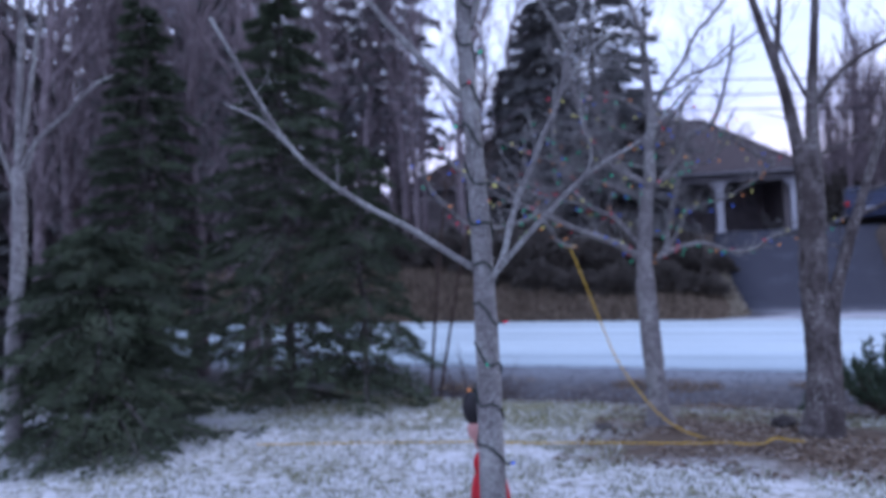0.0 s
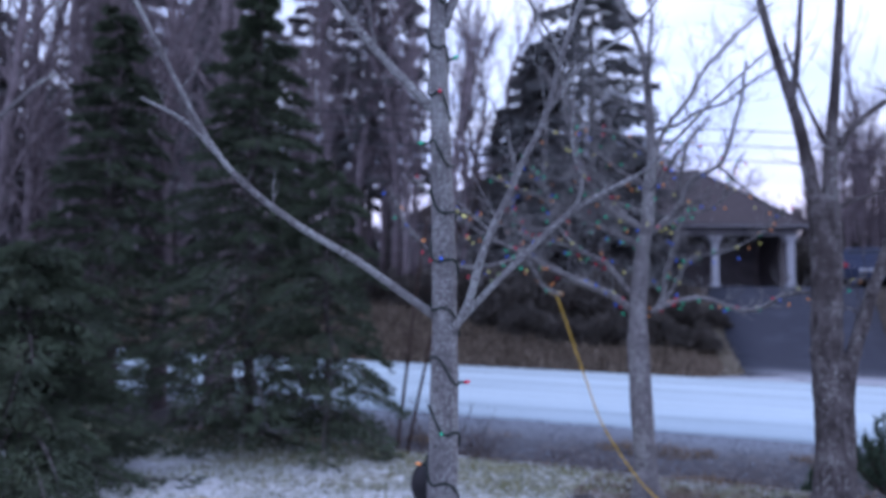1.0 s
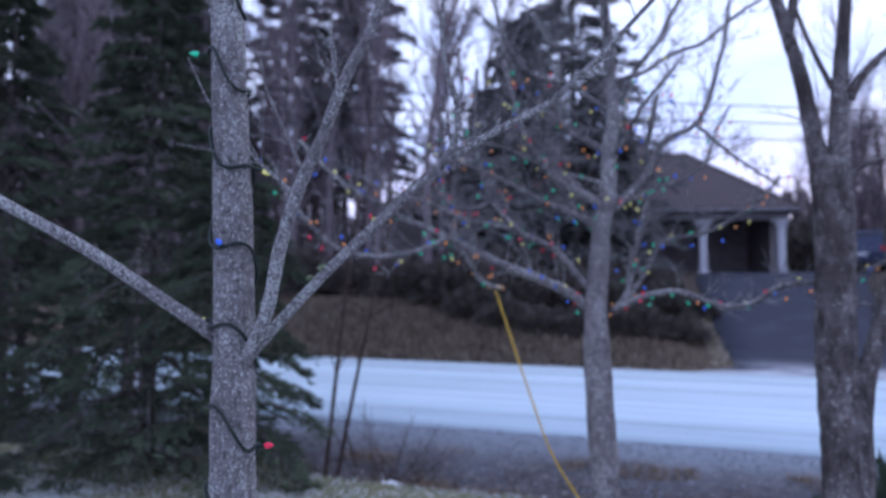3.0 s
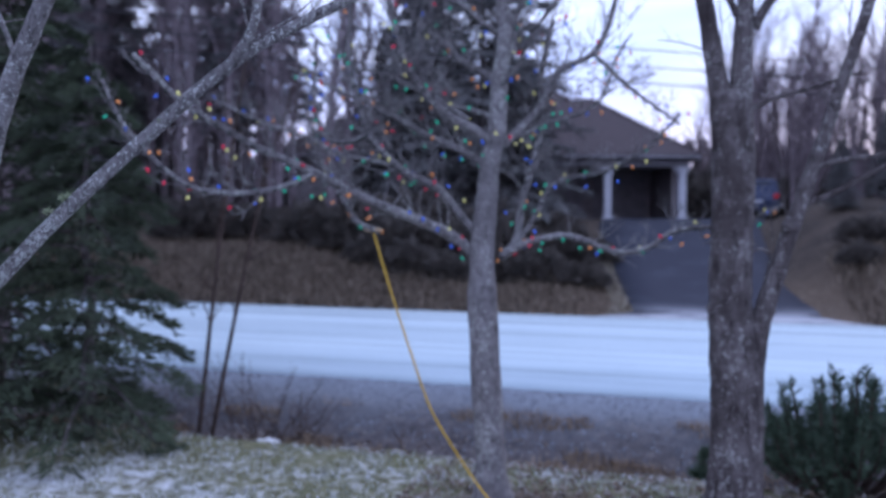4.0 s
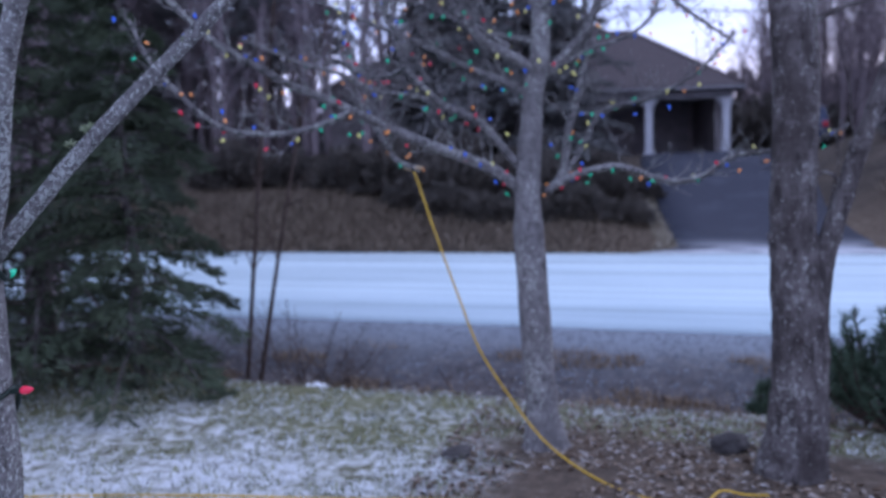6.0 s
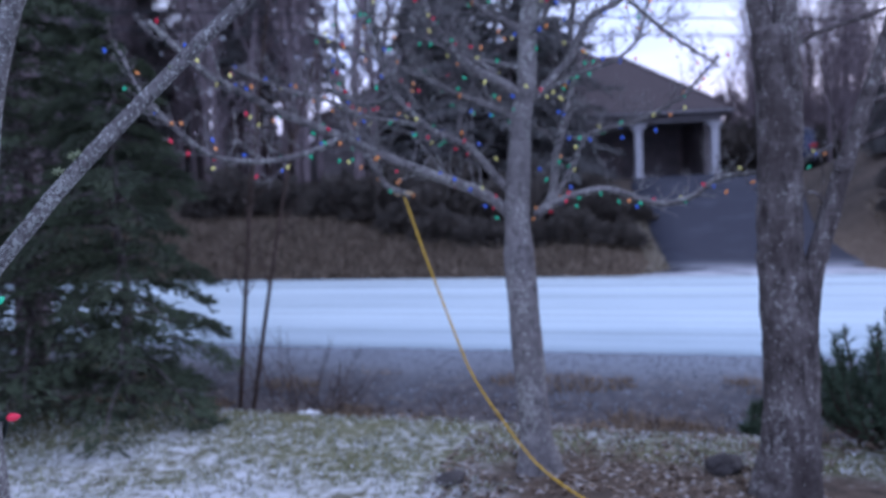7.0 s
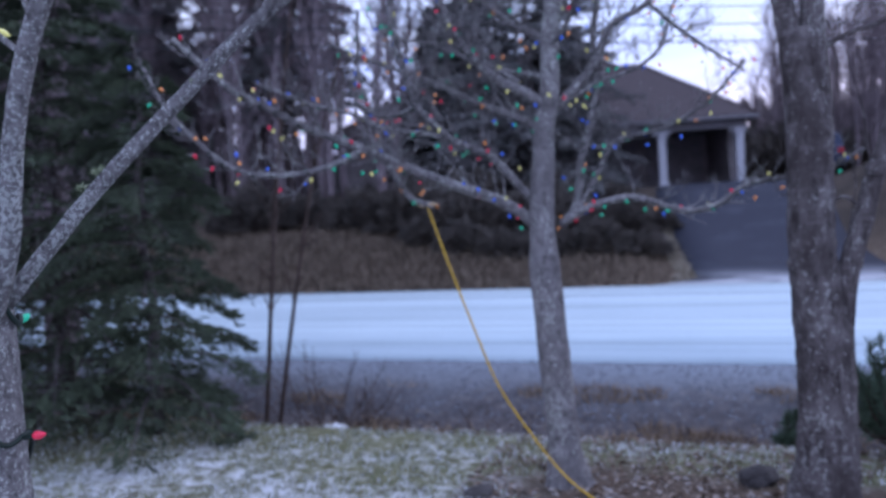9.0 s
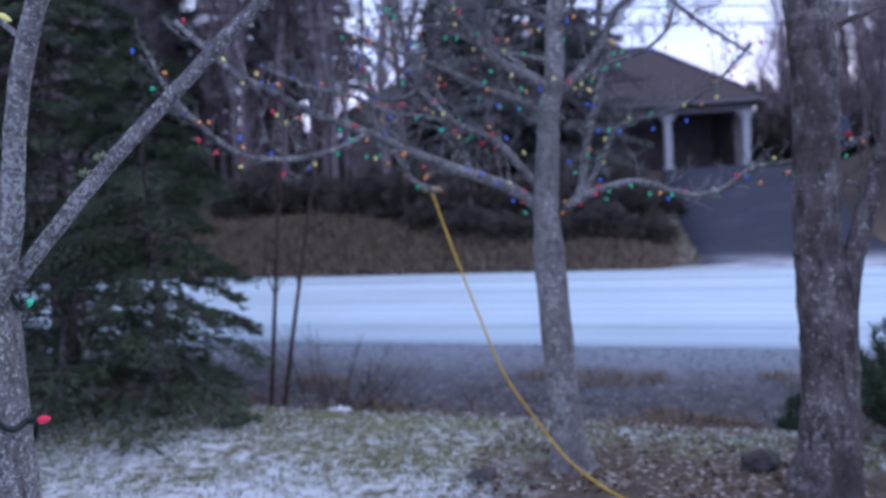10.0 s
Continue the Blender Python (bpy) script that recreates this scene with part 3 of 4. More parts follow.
def old_tree():
    rng = random.Random(5)
    base = Vector((0.50, 7.52, 0))
    tree = thing("old_tree", "bare old tree with three rough grey-brown stems", "tree", base)
    lift = lambda pts: [Vector(p) - base for p in pts]  # noqa: E731
    tw = Builder()
    path = curve(lift([(0.48, 7.53, -0.12), (0.49, 7.53, 0.04), (0.515, 7.53, 0.22), (0.525, 7.525, 0.5), (0.527, 7.52, 0.85), (0.505, 7.52, 1.1), (0.482, 7.52, 1.4), (0.487, 7.52, 1.8), (0.490, 7.52, 2.2), (0.478, 7.52, 2.45), (0.46, 7.52, 2.62)]), 7)
    heights, girths = (0.0, 0.1, 0.22, 0.5, 0.85, 1.1, 1.35, 1.8, 2.3, 2.5, 2.62), (0.20, 0.182, 0.166, 0.150, 0.150, 0.142, 0.122, 0.118, 0.120, 0.118, 0.095)
    b = Builder()
    b.tube(path, [float(np.interp(p.z, heights, girths)) for p in path], 22, 0.045, rng)
    part("trunk", b, M_BARK_C, tree, smooth=True)
    L = lambda pts, r0, r1, n, size=0.6, name="limb": limb(tree, lift(pts), r0, r1, M_BARK_C, rng, n, size, 2, tw, name, 12)  # noqa: E731
    L([(0.57, 7.51, 0.55), (0.60, 7.51, 0.95), (0.645, 7.52, 1.25), (0.715, 7.53, 1.5), (0.825, 7.55, 1.87), (0.925, 7.57, 2.17), (1.09, 7.60, 2.7), (1.27, 7.66, 3.3), (1.48, 7.8, 4.2), (1.62, 7.9, 5.6)], 0.082, 0.016, 8, 0.7, "stem")
    L([(0.45, 7.52, 2.25), (0.415, 7.51, 2.55), (0.377, 7.50, 2.79), (0.316, 7.48, 3.15), (0.222, 7.44, 3.5), (0.08, 7.36, 4.0), (-0.06, 7.28, 4.7), (-0.12, 7.2, 5.6), (-0.1, 7.15, 6.6)], 0.080, 0.012, 10, 0.7, "stem")
    L([(0.51, 7.53, 2.25), (0.525, 7.53, 2.55), (0.532, 7.53, 2.79), (0.545, 7.53, 3.12), (0.575, 7.54, 3.47), (0.63, 7.56, 4.2), (0.70, 7.6, 5.4), (0.72, 7.62, 7.0)], 0.088, 0.014, 8, 0.6, "stem")
    L([(0.24, 7.44, 3.40), (0.29, 7.44, 3.7), (0.33, 7.44, 4.3), (0.36, 7.4, 5.4)], 0.040, 0.008, 4, 0.6)
    L([(0.50, 7.52, 3.06), (0.42, 7.49, 3.24), (0.32, 7.46, 3.5), (0.2, 7.4, 3.9)], 0.020, 0.012, 3, 0.5)
    L([(0.60, 7.54, 3.0), (0.66, 7.57, 3.12), (0.78, 7.62, 3.26), (0.98, 7.7, 3.42), (1.3, 7.8, 3.6)], 0.034, 0.018, 5, 0.5)
    L([(0.55, 7.53, 2.50), (0.70, 7.57, 2.58), (0.90, 7.63, 2.64), (1.2, 7.72, 2.74)], 0.020, 0.010, 5, 0.45)
    L([(0.84, 7.56, 1.95), (1.05, 7.66, 2.03), (1.30, 7.78, 2.17), (1.6, 7.9, 2.35)], 0.022, 0.012, 4, 0.4)
    L([(0.90, 7.58, 2.16), (1.08, 7.67, 2.22), (1.32, 7.77, 2.26), (1.7, 7.9, 2.3)], 0.017, 0.010, 4, 0.4)
    L([(0.74, 7.53, 1.62), (0.66, 7.54, 1.70), (0.60, 7.55, 1.68)], 0.012, 0.006, 1, 0.2)
    for x, y, z, r in ((0.800, 7.485, 1.84, 0.040), (0.40, 7.435, 2.44, 0.03), (0.39, 7.47, 1.34, 0.035)):
        k = Builder()
        c = Vector((x, y, z)) - base
        k.tube([c + Vector((0, 0.05, 0)), c + Vector((0, 0.005, 0)), c - Vector((0, 0.012, 0)), c - Vector((0, 0.004, 0))], [r * 1.25, r * 1.1, r * 0.8, r * 0.35], 10, 0.12, rng)
        part("knot", k, M_BARK_C, tree, "dark healed branch knot", smooth=True)
    tagged(part("branchwork", tw, M_BARK_C, tree), kind="stuff")


def pale_tree():
    rng = random.Random(8)
    tree = thing("young_tree", "slim bare tree with pale forked stems beside dark spruces", "tree", (-6.5, 4.77, 0))
    tw = Builder()
    path = curve([(0, 0, -0.08), (0.02, 0, 0.9), (0.1, 0.03, 2.0), (0.11, 0.04, 2.75)], 6)
    b = Builder()
    b.tube(path, taper(len(path), 0.085, 0.06), 10, 0.05, rng)
    part("trunk", b, M_BARK_B, tree, smooth=True)
    L = lambda pts, r0, r1, n: limb(tree, pts, r0, r1, M_BARK_B, rng, n, 0.5, 2, tw)  # noqa: E731
    L([(0.11, 0.04, 2.7), (0.13, 0.05, 3.4), (0.18, 0.07, 4.4), (0.15, 0.1, 5.6)], 0.045, 0.02, 5)
    L([(0.11, 0.04, 2.7), (0.30, 0.10, 3.0), (0.54, 0.23, 3.25), (0.79, 0.34, 3.51), (0.95, 0.42, 3.6)], 0.03, 0.012, 4)
    L([(0.11, 0.04, 2.6), (0.22, 0.08, 2.8), (0.27, 0.1, 3.05)], 0.02, 0.01, 2)
    L([(0.10, 0.03, 2.5), (-0.09, -0.04, 3.05), (-0.2, -0.1, 3.6)], 0.025, 0.01, 3)
    L([(0.12, 0.04, 2.8), (0.24, 0.1, 3.6), (0.40, 0.15, 4.6), (0.45, 0.2, 5.6)], 0.03, 0.012, 4)
    tagged(part("branchwork", tw, M_BARK_B, tree), kind="stuff")


TRUNK_A, TRUNK_A_R = tree_by_road()
LIMBS_B = tree_with_lights()
old_tree()
pale_tree()


# ---- evergreens ----
def spruce(name, label, height, spread, seed, boughs, tufts, size, at, material=None, clear=0.02, thin=0.8, droop=0.45, slim=0.11):
    rng = random.Random(seed)
    tree = thing(name, label, "tree", at)
    b = Builder()
    path = [Vector((0.04 * math.sin(k), 0.04 * math.cos(2 * k), -0.1 + (height + 0.1) * k / 8)) for k in range(9)]
    b.tube(path, taper(9, 0.011 * height + 0.014, 0.010), 8, 0.05, rng)
    part("trunk", b, M_BARK_C, tree, smooth=True)
    crown, wood = Builder(), Builder()
    for n in range(boughs):
        u = clear + (0.985 - clear) * (n / boughs) ** 1.05
        z = u * height
        reach = spread * (1 - u) ** thin * rng.uniform(0.6, 1.12) + 0.08
        turn = n * 2.4 + rng.uniform(-0.5, 0.5)
        out = Vector((math.cos(turn), math.sin(turn), 0))
        path, p, tilt = [], Vector((0, 0, z)), rng.uniform(0.05, 0.3)
        for k in range(7):
            path.append(p.copy())
            s = k / 6
            p = p + (out + Vector((0, 0, tilt - droop * 1.9 * s + 0.5 * max(0, s - 0.6)))).normalized() * reach / 6
            p.z = max(p.z, 0.06)
        wood.tube(path, taper(7, 0.006 + 0.012 * reach, 0.004), 4)
        across = Vector((-out.y, out.x, 0))
        for k in range(tufts):
            s = (0.12 + 0.88 * (k + rng.random()) / tufts)
            i = min(5, int(s * 6))
            q = path[i].lerp(path[i + 1], s * 6 - i)
            wing = reach * 0.34 * (1.05 - 0.75 * s) * rng.uniform(-1, 1)
            q = q + across * wing + out * abs(wing) * 0.5 + Vector((0, 0, -abs(wing) * 0.35 + rng.gauss(0, 0.02)))
            d = (out * 0.8 + across * (1.2 if wing > 0 else -1.2) * rng.random() + Vector((rng.gauss(0, 0.2), rng.gauss(0, 0.2), -0.3 + rng.gauss(0, 0.25)))).normalized()
            sprig(crown, q, d, size * rng.uniform(0.6, 1.3), size * slim, rng)
    tagged(part("bough_wood", wood, M_BARK_C, tree), kind="stuff")
    tagged(part("crown", crown, material or M_NEEDLE, tree), kind="stuff")
    return tree


spruce("spruce_tree", "dark green spruce with boughs sweeping to the lawn", 5.8, 1.85, 21, 135, 230, 0.11, (-5.95, 8.45, land(-5.95, 8.45)), clear=0.012, slim=0.10)
spruce("spruce_tree", "thin young spruce with drooping boughs beside the ditch", 3.4, 1.25, 22, 50, 220, 0.10, (-4.62, 8.15, 0), clear=0.07, thin=0.6, droop=0.6, slim=0.10)
spruce("spruce_tree", "low bushy spruce at the edge of a frosty lawn", 2.2, 1.5, 23, 95, 260, 0.10, (-6.15, 5.5, 0), thin=0.55, slim=0.10)
spruce("spruce_tree", "dark spruce among the trees behind the lawn", 6.6, 1.9, 24, 110, 130, 0.15, (-9.3, 9.3, land(-9.3, 9.3)), clear=0.08)


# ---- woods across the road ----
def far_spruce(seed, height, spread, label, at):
    return spruce("spruce_tree", label, height, spread, seed, 130, 105, 0.36, at, M_NEEDLE_HAZED, 0.04, 0.7, 0.4, 0.14)


def bare_tree(seed, height, at, label, thin=1.0):
    rng = random.Random(seed)
    tree = thing("bare_tree", label, "tree", at)
    path = curve([(0, 0, -0.2), (rng.gauss(0, 0.1), rng.gauss(0, 0.1), height * 0.35), (rng.gauss(0, 0.3), rng.gauss(0, 0.3), height * 0.7), (rng.gauss(0, 0.5), rng.gauss(0, 0.5), height)], 4)
    b, tw = Builder(), Builder()
    b.tube(path, taper(len(path), 0.15 * thin, 0.03), 7, 0.05, rng)
    part("trunk", b, M_BARK_FAR, tree, smooth=True)
    sprout(tw, path, 0.05 * thin, rng, 38, height * 0.32, 3, 0.2, 0.55, 4)
    tagged(part("branchwork", tw, M_BARK_FAR, tree), kind="stuff")
    return tree


def stand(x, y, turn, size):
    return pose(x, y, land(x, y), 0, 0, turn) @ Matrix.Diagonal((size, size, size, 1))


def woods():
    rng = random.Random(77)
    a = far_spruce(31, 16.0, 4.5, "tall dark spruce standing beside the house", (-6.7, 31.3, land(-6.7, 31.3)))
    b = far_spruce(32, 10.5, 3.2, "broad dark spruce standing beside the house", (-8.9, 31.5, land(-8.9, 31.5)))
    c = spruce("spruce_tree", "tall thin spruce with sparse boughs in the woods", 17.5, 2.9, 33, 85, 80, 0.38, (-16.0, 31.5, land(-16.0, 31.5)), M_NEEDLE_HAZED, 0.22, 0.5, 0.4, 0.16)
    bares = [bare_tree(41, 12.0, (-12.6, 33, land(-12.6, 33)), "bare tree with a haze of thin twigs in the woods"),
             bare_tree(42, 10.0, (-14.0, 30, land(-14.0, 30)), "bare leaning tree with fine branches in the woods"),
             bare_tree(43, 13.0, (3.6, 43, land(3.6, 43)), "bare brown tree behind the driveway", 1.1)]
    for ob in (a, b, c):
        tagged(ob, group="spruces of the woods")
    for ob in bares:
        tagged(ob, group="bare trees of the woods")
    # spruces to the left, thinning out to a gap with sky
    for n in range(17):
        x, y = -23.0 - 1.9 * n + rng.uniform(-1, 1), 24.5 + rng.uniform(0, 10) + 0.25 * n
        if n % 4:
            copy_thing((a, b, c)[n % 3], stand(x, y, rng.uniform(0, 360), rng.uniform(1.0, 1.35)))
        copy_thing(bares[n % 2], stand(x + 0.8, y - 1.5, rng.uniform(0, 360), rng.uniform(1.0, 1.4)))
    for x, y, s in ((-21.4, 25.2, 0.75), (-12.2, 40, 0.75)):
        copy_thing(c, stand(x, y, rng.uniform(0, 360), s))
    for n in range(26):
        x, y = -10.5 - 1.0 * n + rng.uniform(-0.8, 0.8), 26.0 + rng.uniform(0, 9)
        copy_thing(bares[n % 3], stand(x, y, rng.uniform(0, 360), rng.uniform(0.7, 1.15)))
    for n in range(34):
        x, y = 2.9 + 0.42 * n + rng.uniform(-0.4, 0.4), 41 + rng.uniform(0, 14)
        copy_thing(bares[n % 3], stand(x, y, rng.uniform(0, 360), rng.uniform(0.55, 0.95)))
    for x, y, s in ((6.8, 28.5, 0.20), (8.4, 28.0, 0.24), (5.6, 30.5, 0.22), (10.2, 29, 0.3), (12.5, 31, 0.4), (7.6, 33, 0.3)):
        copy_thing(b, stand(x, y, rng.uniform(0, 360), s))
    # deep woods behind everything
    for n in range(30):
        x, y = -44 + 1.35 * n + rng.uniform(-0.8, 0.8), 44 + rng.uniform(0, 9) - 0.2 * n
        if x < -10:
            copy_thing((a, b)[n % 2], stand(x, y, rng.uniform(0, 360), rng.uniform(0.24, 0.36) if x > -29 else rng.uniform(0.8, 1.1)))
    for n in range(46):
        x, y = 2.4 + 0.55 * n + rng.uniform(-0.4, 0.4), 48 + rng.uniform(0, 22)
        copy_thing(bares[n % 3], stand(x, y, rng.uniform(0, 360), rng.uniform(0.7, 1.1)))
    for n in range(30):
        x, y = 2.6 + 0.34 * n + rng.uniform(-0.3, 0.3), 40 + rng.uniform(0, 6) - 0.25 * n
        copy_thing(bares[n % 3], stand(x, y, rng.uniform(0, 360), rng.uniform(0.5, 0.85)))
    # bare trees on the near side, behind the spruces
    for x, y, s in ((-12.6, 9.6, 0.6), (-15.5, 8.6, 0.65), (-11.4, 6.0, 0.42)):
        copy_thing(b, stand(x, y, rng.uniform(0, 360), s))
    for n in range(22):
        x, y = -10.8 - 0.95 * n, 29 + rng.uniform(0, 7)
        if x > -17.5 and n % 2:
            continue
        copy_thing(bares[n % 2], stand(x, y, rng.uniform(0, 360), rng.uniform(1.0, 1.35)))
    for x, y, s in ((-5.3, 33.0, 0.62), (-6.6, 33.6, 0.7), (-11.0, 33.0, 0.75), (-4.6, 31.2, 0.40)):
        copy_thing(b, stand(x, y, rng.uniform(0, 360), s))
    for x, y, s in ((-13.6, 9.6, 0.62), (-16.2, 10.0, 0.7), (-18.5, 8.8, 0.7), (-15.0, 7.6, 0.55)):
        copy_thing(a, stand(x, y, rng.uniform(0, 360), s))
    for n in range(18):
        x, y = -8.6 - 0.62 * n + rng.uniform(-0.3, 0.3), 10.9 - 0.16 * n + rng.uniform(-0.6, 0.3)
        copy_thing(bares[n % 2], stand(x, y, rng.uniform(0, 360), rng.uniform(0.5, 0.85)))
    for x, y, s in ((-19.0, 33.5, 0.95), (-24.0, 37, 1.1), (-28.0, 34, 1.0), (-33.0, 38, 1.1)):
        copy_thing(c, stand(x, y, rng.uniform(0, 360), s))
    for x, y, s in ((-10.2, 9.9, 0.8), (-11.2, 9.4, 0.9), (-12.0, 9.0, 0.8), (-12.8, 8.6, 0.95), (-13.4, 8.0, 0.85), (-9.0, 10.2, 0.7), (-8.1, 10.3, 0.75), (-10.6, 8.3, 0.75), (-7.4, 9.9, 0.6)):
        copy_thing(bares[int(-x) % 2], stand(x, y, rng.uniform(0, 360), s))


def shrub(name, label, at, size, seed, count, tuft, material, flat=1.0):
    rng = random.Random(seed)
    ob = thing(name, label, "shrub", at)
    wood, crown = Builder(), Builder()
    for n in range(24):
        d = Vector((rng.gauss(0, 0.6), rng.gauss(0, 0.6), 1)).normalized()
        wood.tube([Vector((0, 0, -0.1)), d * size * 0.45, Vector((d.x * size, d.y * size, d.z * size * flat * 0.85))], [0.02 * size + 0.004, 0.012 * size + 0.003, 0.003], 4)
    for n in range(count):
        d = Vector((rng.gauss(0, 1), rng.gauss(0, 1), rng.uniform(-0.15, 1.2))).normalized()
        lump = 0.78 + 0.32 * noise.noise((d.x * 2.2 + seed, d.y * 2.2, d.z * 2.2))
        p = Vector((d.x, d.y, d.z * flat)) * size * lump * rng.uniform(0.55, 1.0) ** 0.5
        p.z = max(0.02, p.z)
        sprig(crown, p, (d + Vector((rng.gauss(0, 0.5), rng.gauss(0, 0.5), 0.5))).normalized(), tuft * rng.uniform(0.6, 1.3), tuft * 0.24, rng)
    tagged(part("woody_growth", wood, M_SAPLING, ob), kind="stuff")
    tagged(part("foliage", crown, material, ob), kind="stuff")
    return ob


def hedges():
    rng = random.Random(9)
    one = shrub("evergreen_shrub", "dark evergreen shrub on the bank across the road", (-3.0, 26.3, land(-3.0, 26.3)), 1.25, 51, 900, 0.28, M_HEDGE, 0.9)
    two = shrub("evergreen_shrub", "dark evergreen shrub on the bank across the road", (-4.6, 26.0, land(-4.6, 26.0)), 1.5, 52, 1000, 0.3, M_HEDGE, 1.0)
    for ob in (one, two):
        tagged(ob, group="shrubs on the bank")
    for x, y, s in ((-6.2, 26.2, 1.0), (-7.8, 25.6, 1.15), (-9.4, 25.8, 1.2), (-5.4, 27.8, 1.4), (-8.4, 28.0, 1.5), (-11.2, 25.6, 1.0), (-3.4, 28.2, 1.0), (-13.2, 25.9, 1.1), (-15.3, 25.6, 1.2), (-1.9, 27.4, 0.62),
                    (-2.0, 24.3, 0.62), (-3.2, 23.8, 0.72), (-4.5, 23.6, 0.70), (-5.8, 23.7, 0.78), (-7.1, 23.9, 0.72), (-8.5, 24.3, 0.66),
                    (1.9, 43.5, 2.0), (3.3, 43.5, 2.1), (2.7, 41.5, 1.3), (4.4, 42.0, 1.3), (6.2, 41.5, 1.4), (8.0, 42.0, 1.5), (10.2, 42.0, 1.6), (12.4, 42.5, 1.7), (3.4, 45.0, 1.7), (6.0, 46.0, 1.9), (9.0, 46.0, 2.0),
                    (4.9, 24.6, 0.45), (6.1, 24.2, 0.5), (7.6, 24.4, 0.55), (5.4, 26.4, 0.7), (7.0, 26.0, 0.8), (8.8, 26.4, 0.9), (10.6, 26.8, 0.9)):
        copy_thing((one, two)[rng.random() < 0.5], stand(x, y, rng.uniform(0, 360), s))


def far_woods():
    """Leafless thicket closing the view behind the house."""
    rng = random.Random(19)
    b = Builder()
    for n in range(22000):
        x, y = rng.uniform(-75, 48), rng.uniform(60, 66)
        top = 5.2 + 1.6 * noise.noise((x * 0.12, 0, 3))
        z = land(x, y) + top * rng.random() ** 1.3
        d = Vector((rng.gauss(0, 0.35), rng.gauss(0, 0.3), 1)).normalized()
        sprig(b, Vector((x, y, z - 0.2)), d, rng.uniform(0.8, 2.2), rng.uniform(0.04, 0.16), rng)
    tagged(part("far_woods", b, M_THICKET), "brown leafless thicket in the distance behind the house", "woods", kind="stuff")


woods()
hedges()
far_woods()


# ---- the house up the drive ----
def house():
    turn = 14.3
    ob = thing("house", "low house with brown hipped roof and white porch posts", "house", (-2.37, 36.6, 2.7))
    ob.rotation_euler = (0, 0, radians(turn))
    # u runs along the front from the first post, v goes back
    b = Builder()
    b.box((-14.0, 3.2, -0.6), (-3.2, 10.5, 2.62))
    part("wall", b, M_WALL, ob)
    b = Builder()
    b.box((-3.2, 5.2, -0.6), (3.3, 10.5, 2.62))
    part("wall", b, M_WALL, ob)
    b = Builder()
    b.box((-14.0, 0.35, -0.6), (-3.35, 3.2, 2.62))
    part("wall", b, M_WALL, ob)
    b = Builder()
    b.box((3.05, 1.2, -0.6), (3.3, 5.2, 2.62))
    part("wall", b, M_WALL, ob)
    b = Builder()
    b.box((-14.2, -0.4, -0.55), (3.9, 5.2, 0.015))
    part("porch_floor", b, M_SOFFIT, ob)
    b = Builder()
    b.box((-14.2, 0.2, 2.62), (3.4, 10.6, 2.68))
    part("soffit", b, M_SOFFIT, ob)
    for u in (0.0, 3.17):
        b = Builder()
        b.box((u - 0.15, -0.15, 0.0), (u + 0.15, 0.15, 2.30))
        b.box((u - 0.21, -0.21, 0.0), (u + 0.21, 0.21, 0.16))
        b.box((u - 0.21, -0.21, 2.02), (u + 0.21, 0.21, 2.10))
        b.box((u - 0.25, -0.22, 2.18), (u + 0.25, 0.22, 2.30))
        post = part("post", b, M_WHITE, ob, "white square porch post")
        for side in (-1, 1):
            if u > 1 and side > 0:
                continue
            b = Builder()
            prof = [(0.15, 1.92), (0.19, 2.04), (0.27, 2.15), (0.42, 2.25), (0.42, 2.30), (0.15, 2.30)]
            v = [Vector((u + side * x, y, z)) for y in (-0.06, 0.06) for x, z in prof]
            b.add(v, [(0, 1, 2, 3, 4, 5), (11, 10, 9, 8, 7, 6)] + [(i, (i + 1) % 6, (i + 1) % 6 + 6, i + 6) for i in range(6)])
            part("bracket", b, M_WHITE, post)
    b = Builder()
    b.box((-3.3, -0.2, 2.303), (3.42, 0.2, 2.62))
    part("beam", b, M_FASCIA, ob, "greyish porch beam")
    for u0 in (-2.9, 0.2):
        b = Builder()
        b.box((u0, 5.1, 0.02), (u0 + 2.6, 5.19, 2.2))
        door = part("garage_door", b, M_DARK, ob, "dark garage door in the porch shade")
        for k in range(4):
            b = Builder()
            b.box((u0 + 0.06, 5.06, 0.08 + 0.53 * k), (u0 + 2.54, 5.098, 0.56 + 0.53 * k))
            part("panel", b, M_DARK, door)

    def hip(lo, hi, r0, r1, eave, top, name):
        (a, c), (d, e) = lo, hi
        v = [(a, c, eave), (d, c, eave), (d, e, eave), (a, e, eave), (r0[0], r0[1], top), (r1[0], r1[1], top)]
        low = [(x, y, z - 0.14) for x, y, z in v[:4]]
        b = Builder()
        b.add([Vector(p) for p in v + low], [(0, 1, 5, 4), (1, 2, 5), (2, 3, 4, 5), (3, 0, 4), (6, 7, 1, 0), (7, 8, 2, 1), (8, 9, 3, 2), (9, 6, 0, 3), (9, 8, 7, 6)])
        roof = part(name, b, M_SHINGLE, ob, "weathered brown shingle roof")
        for p, q in ((v[0], v[4]), (v[1], v[5]), (v[4], v[5])):
            r = Builder()
            r.tube([Vector(p) + Vector((0, 0, 0.01)), Vector(q) + Vector((0, 0, 0.01))], [0.07, 0.07], 6)
            part("ridge_cap", r, M_SHINGLE, roof)
        for p, q in ((low[0], low[1]), (low[1], low[2])):
            g = Builder()
            n = (Vector(q) - Vector(p)).normalized()
            o = Vector((n.y, -n.x, 0)) * 0.06
            g.tube([Vector(p) + o, Vector(q) + o], [0.065, 0.065], 6)
            part("gutter", g, M_FASCIA, roof)

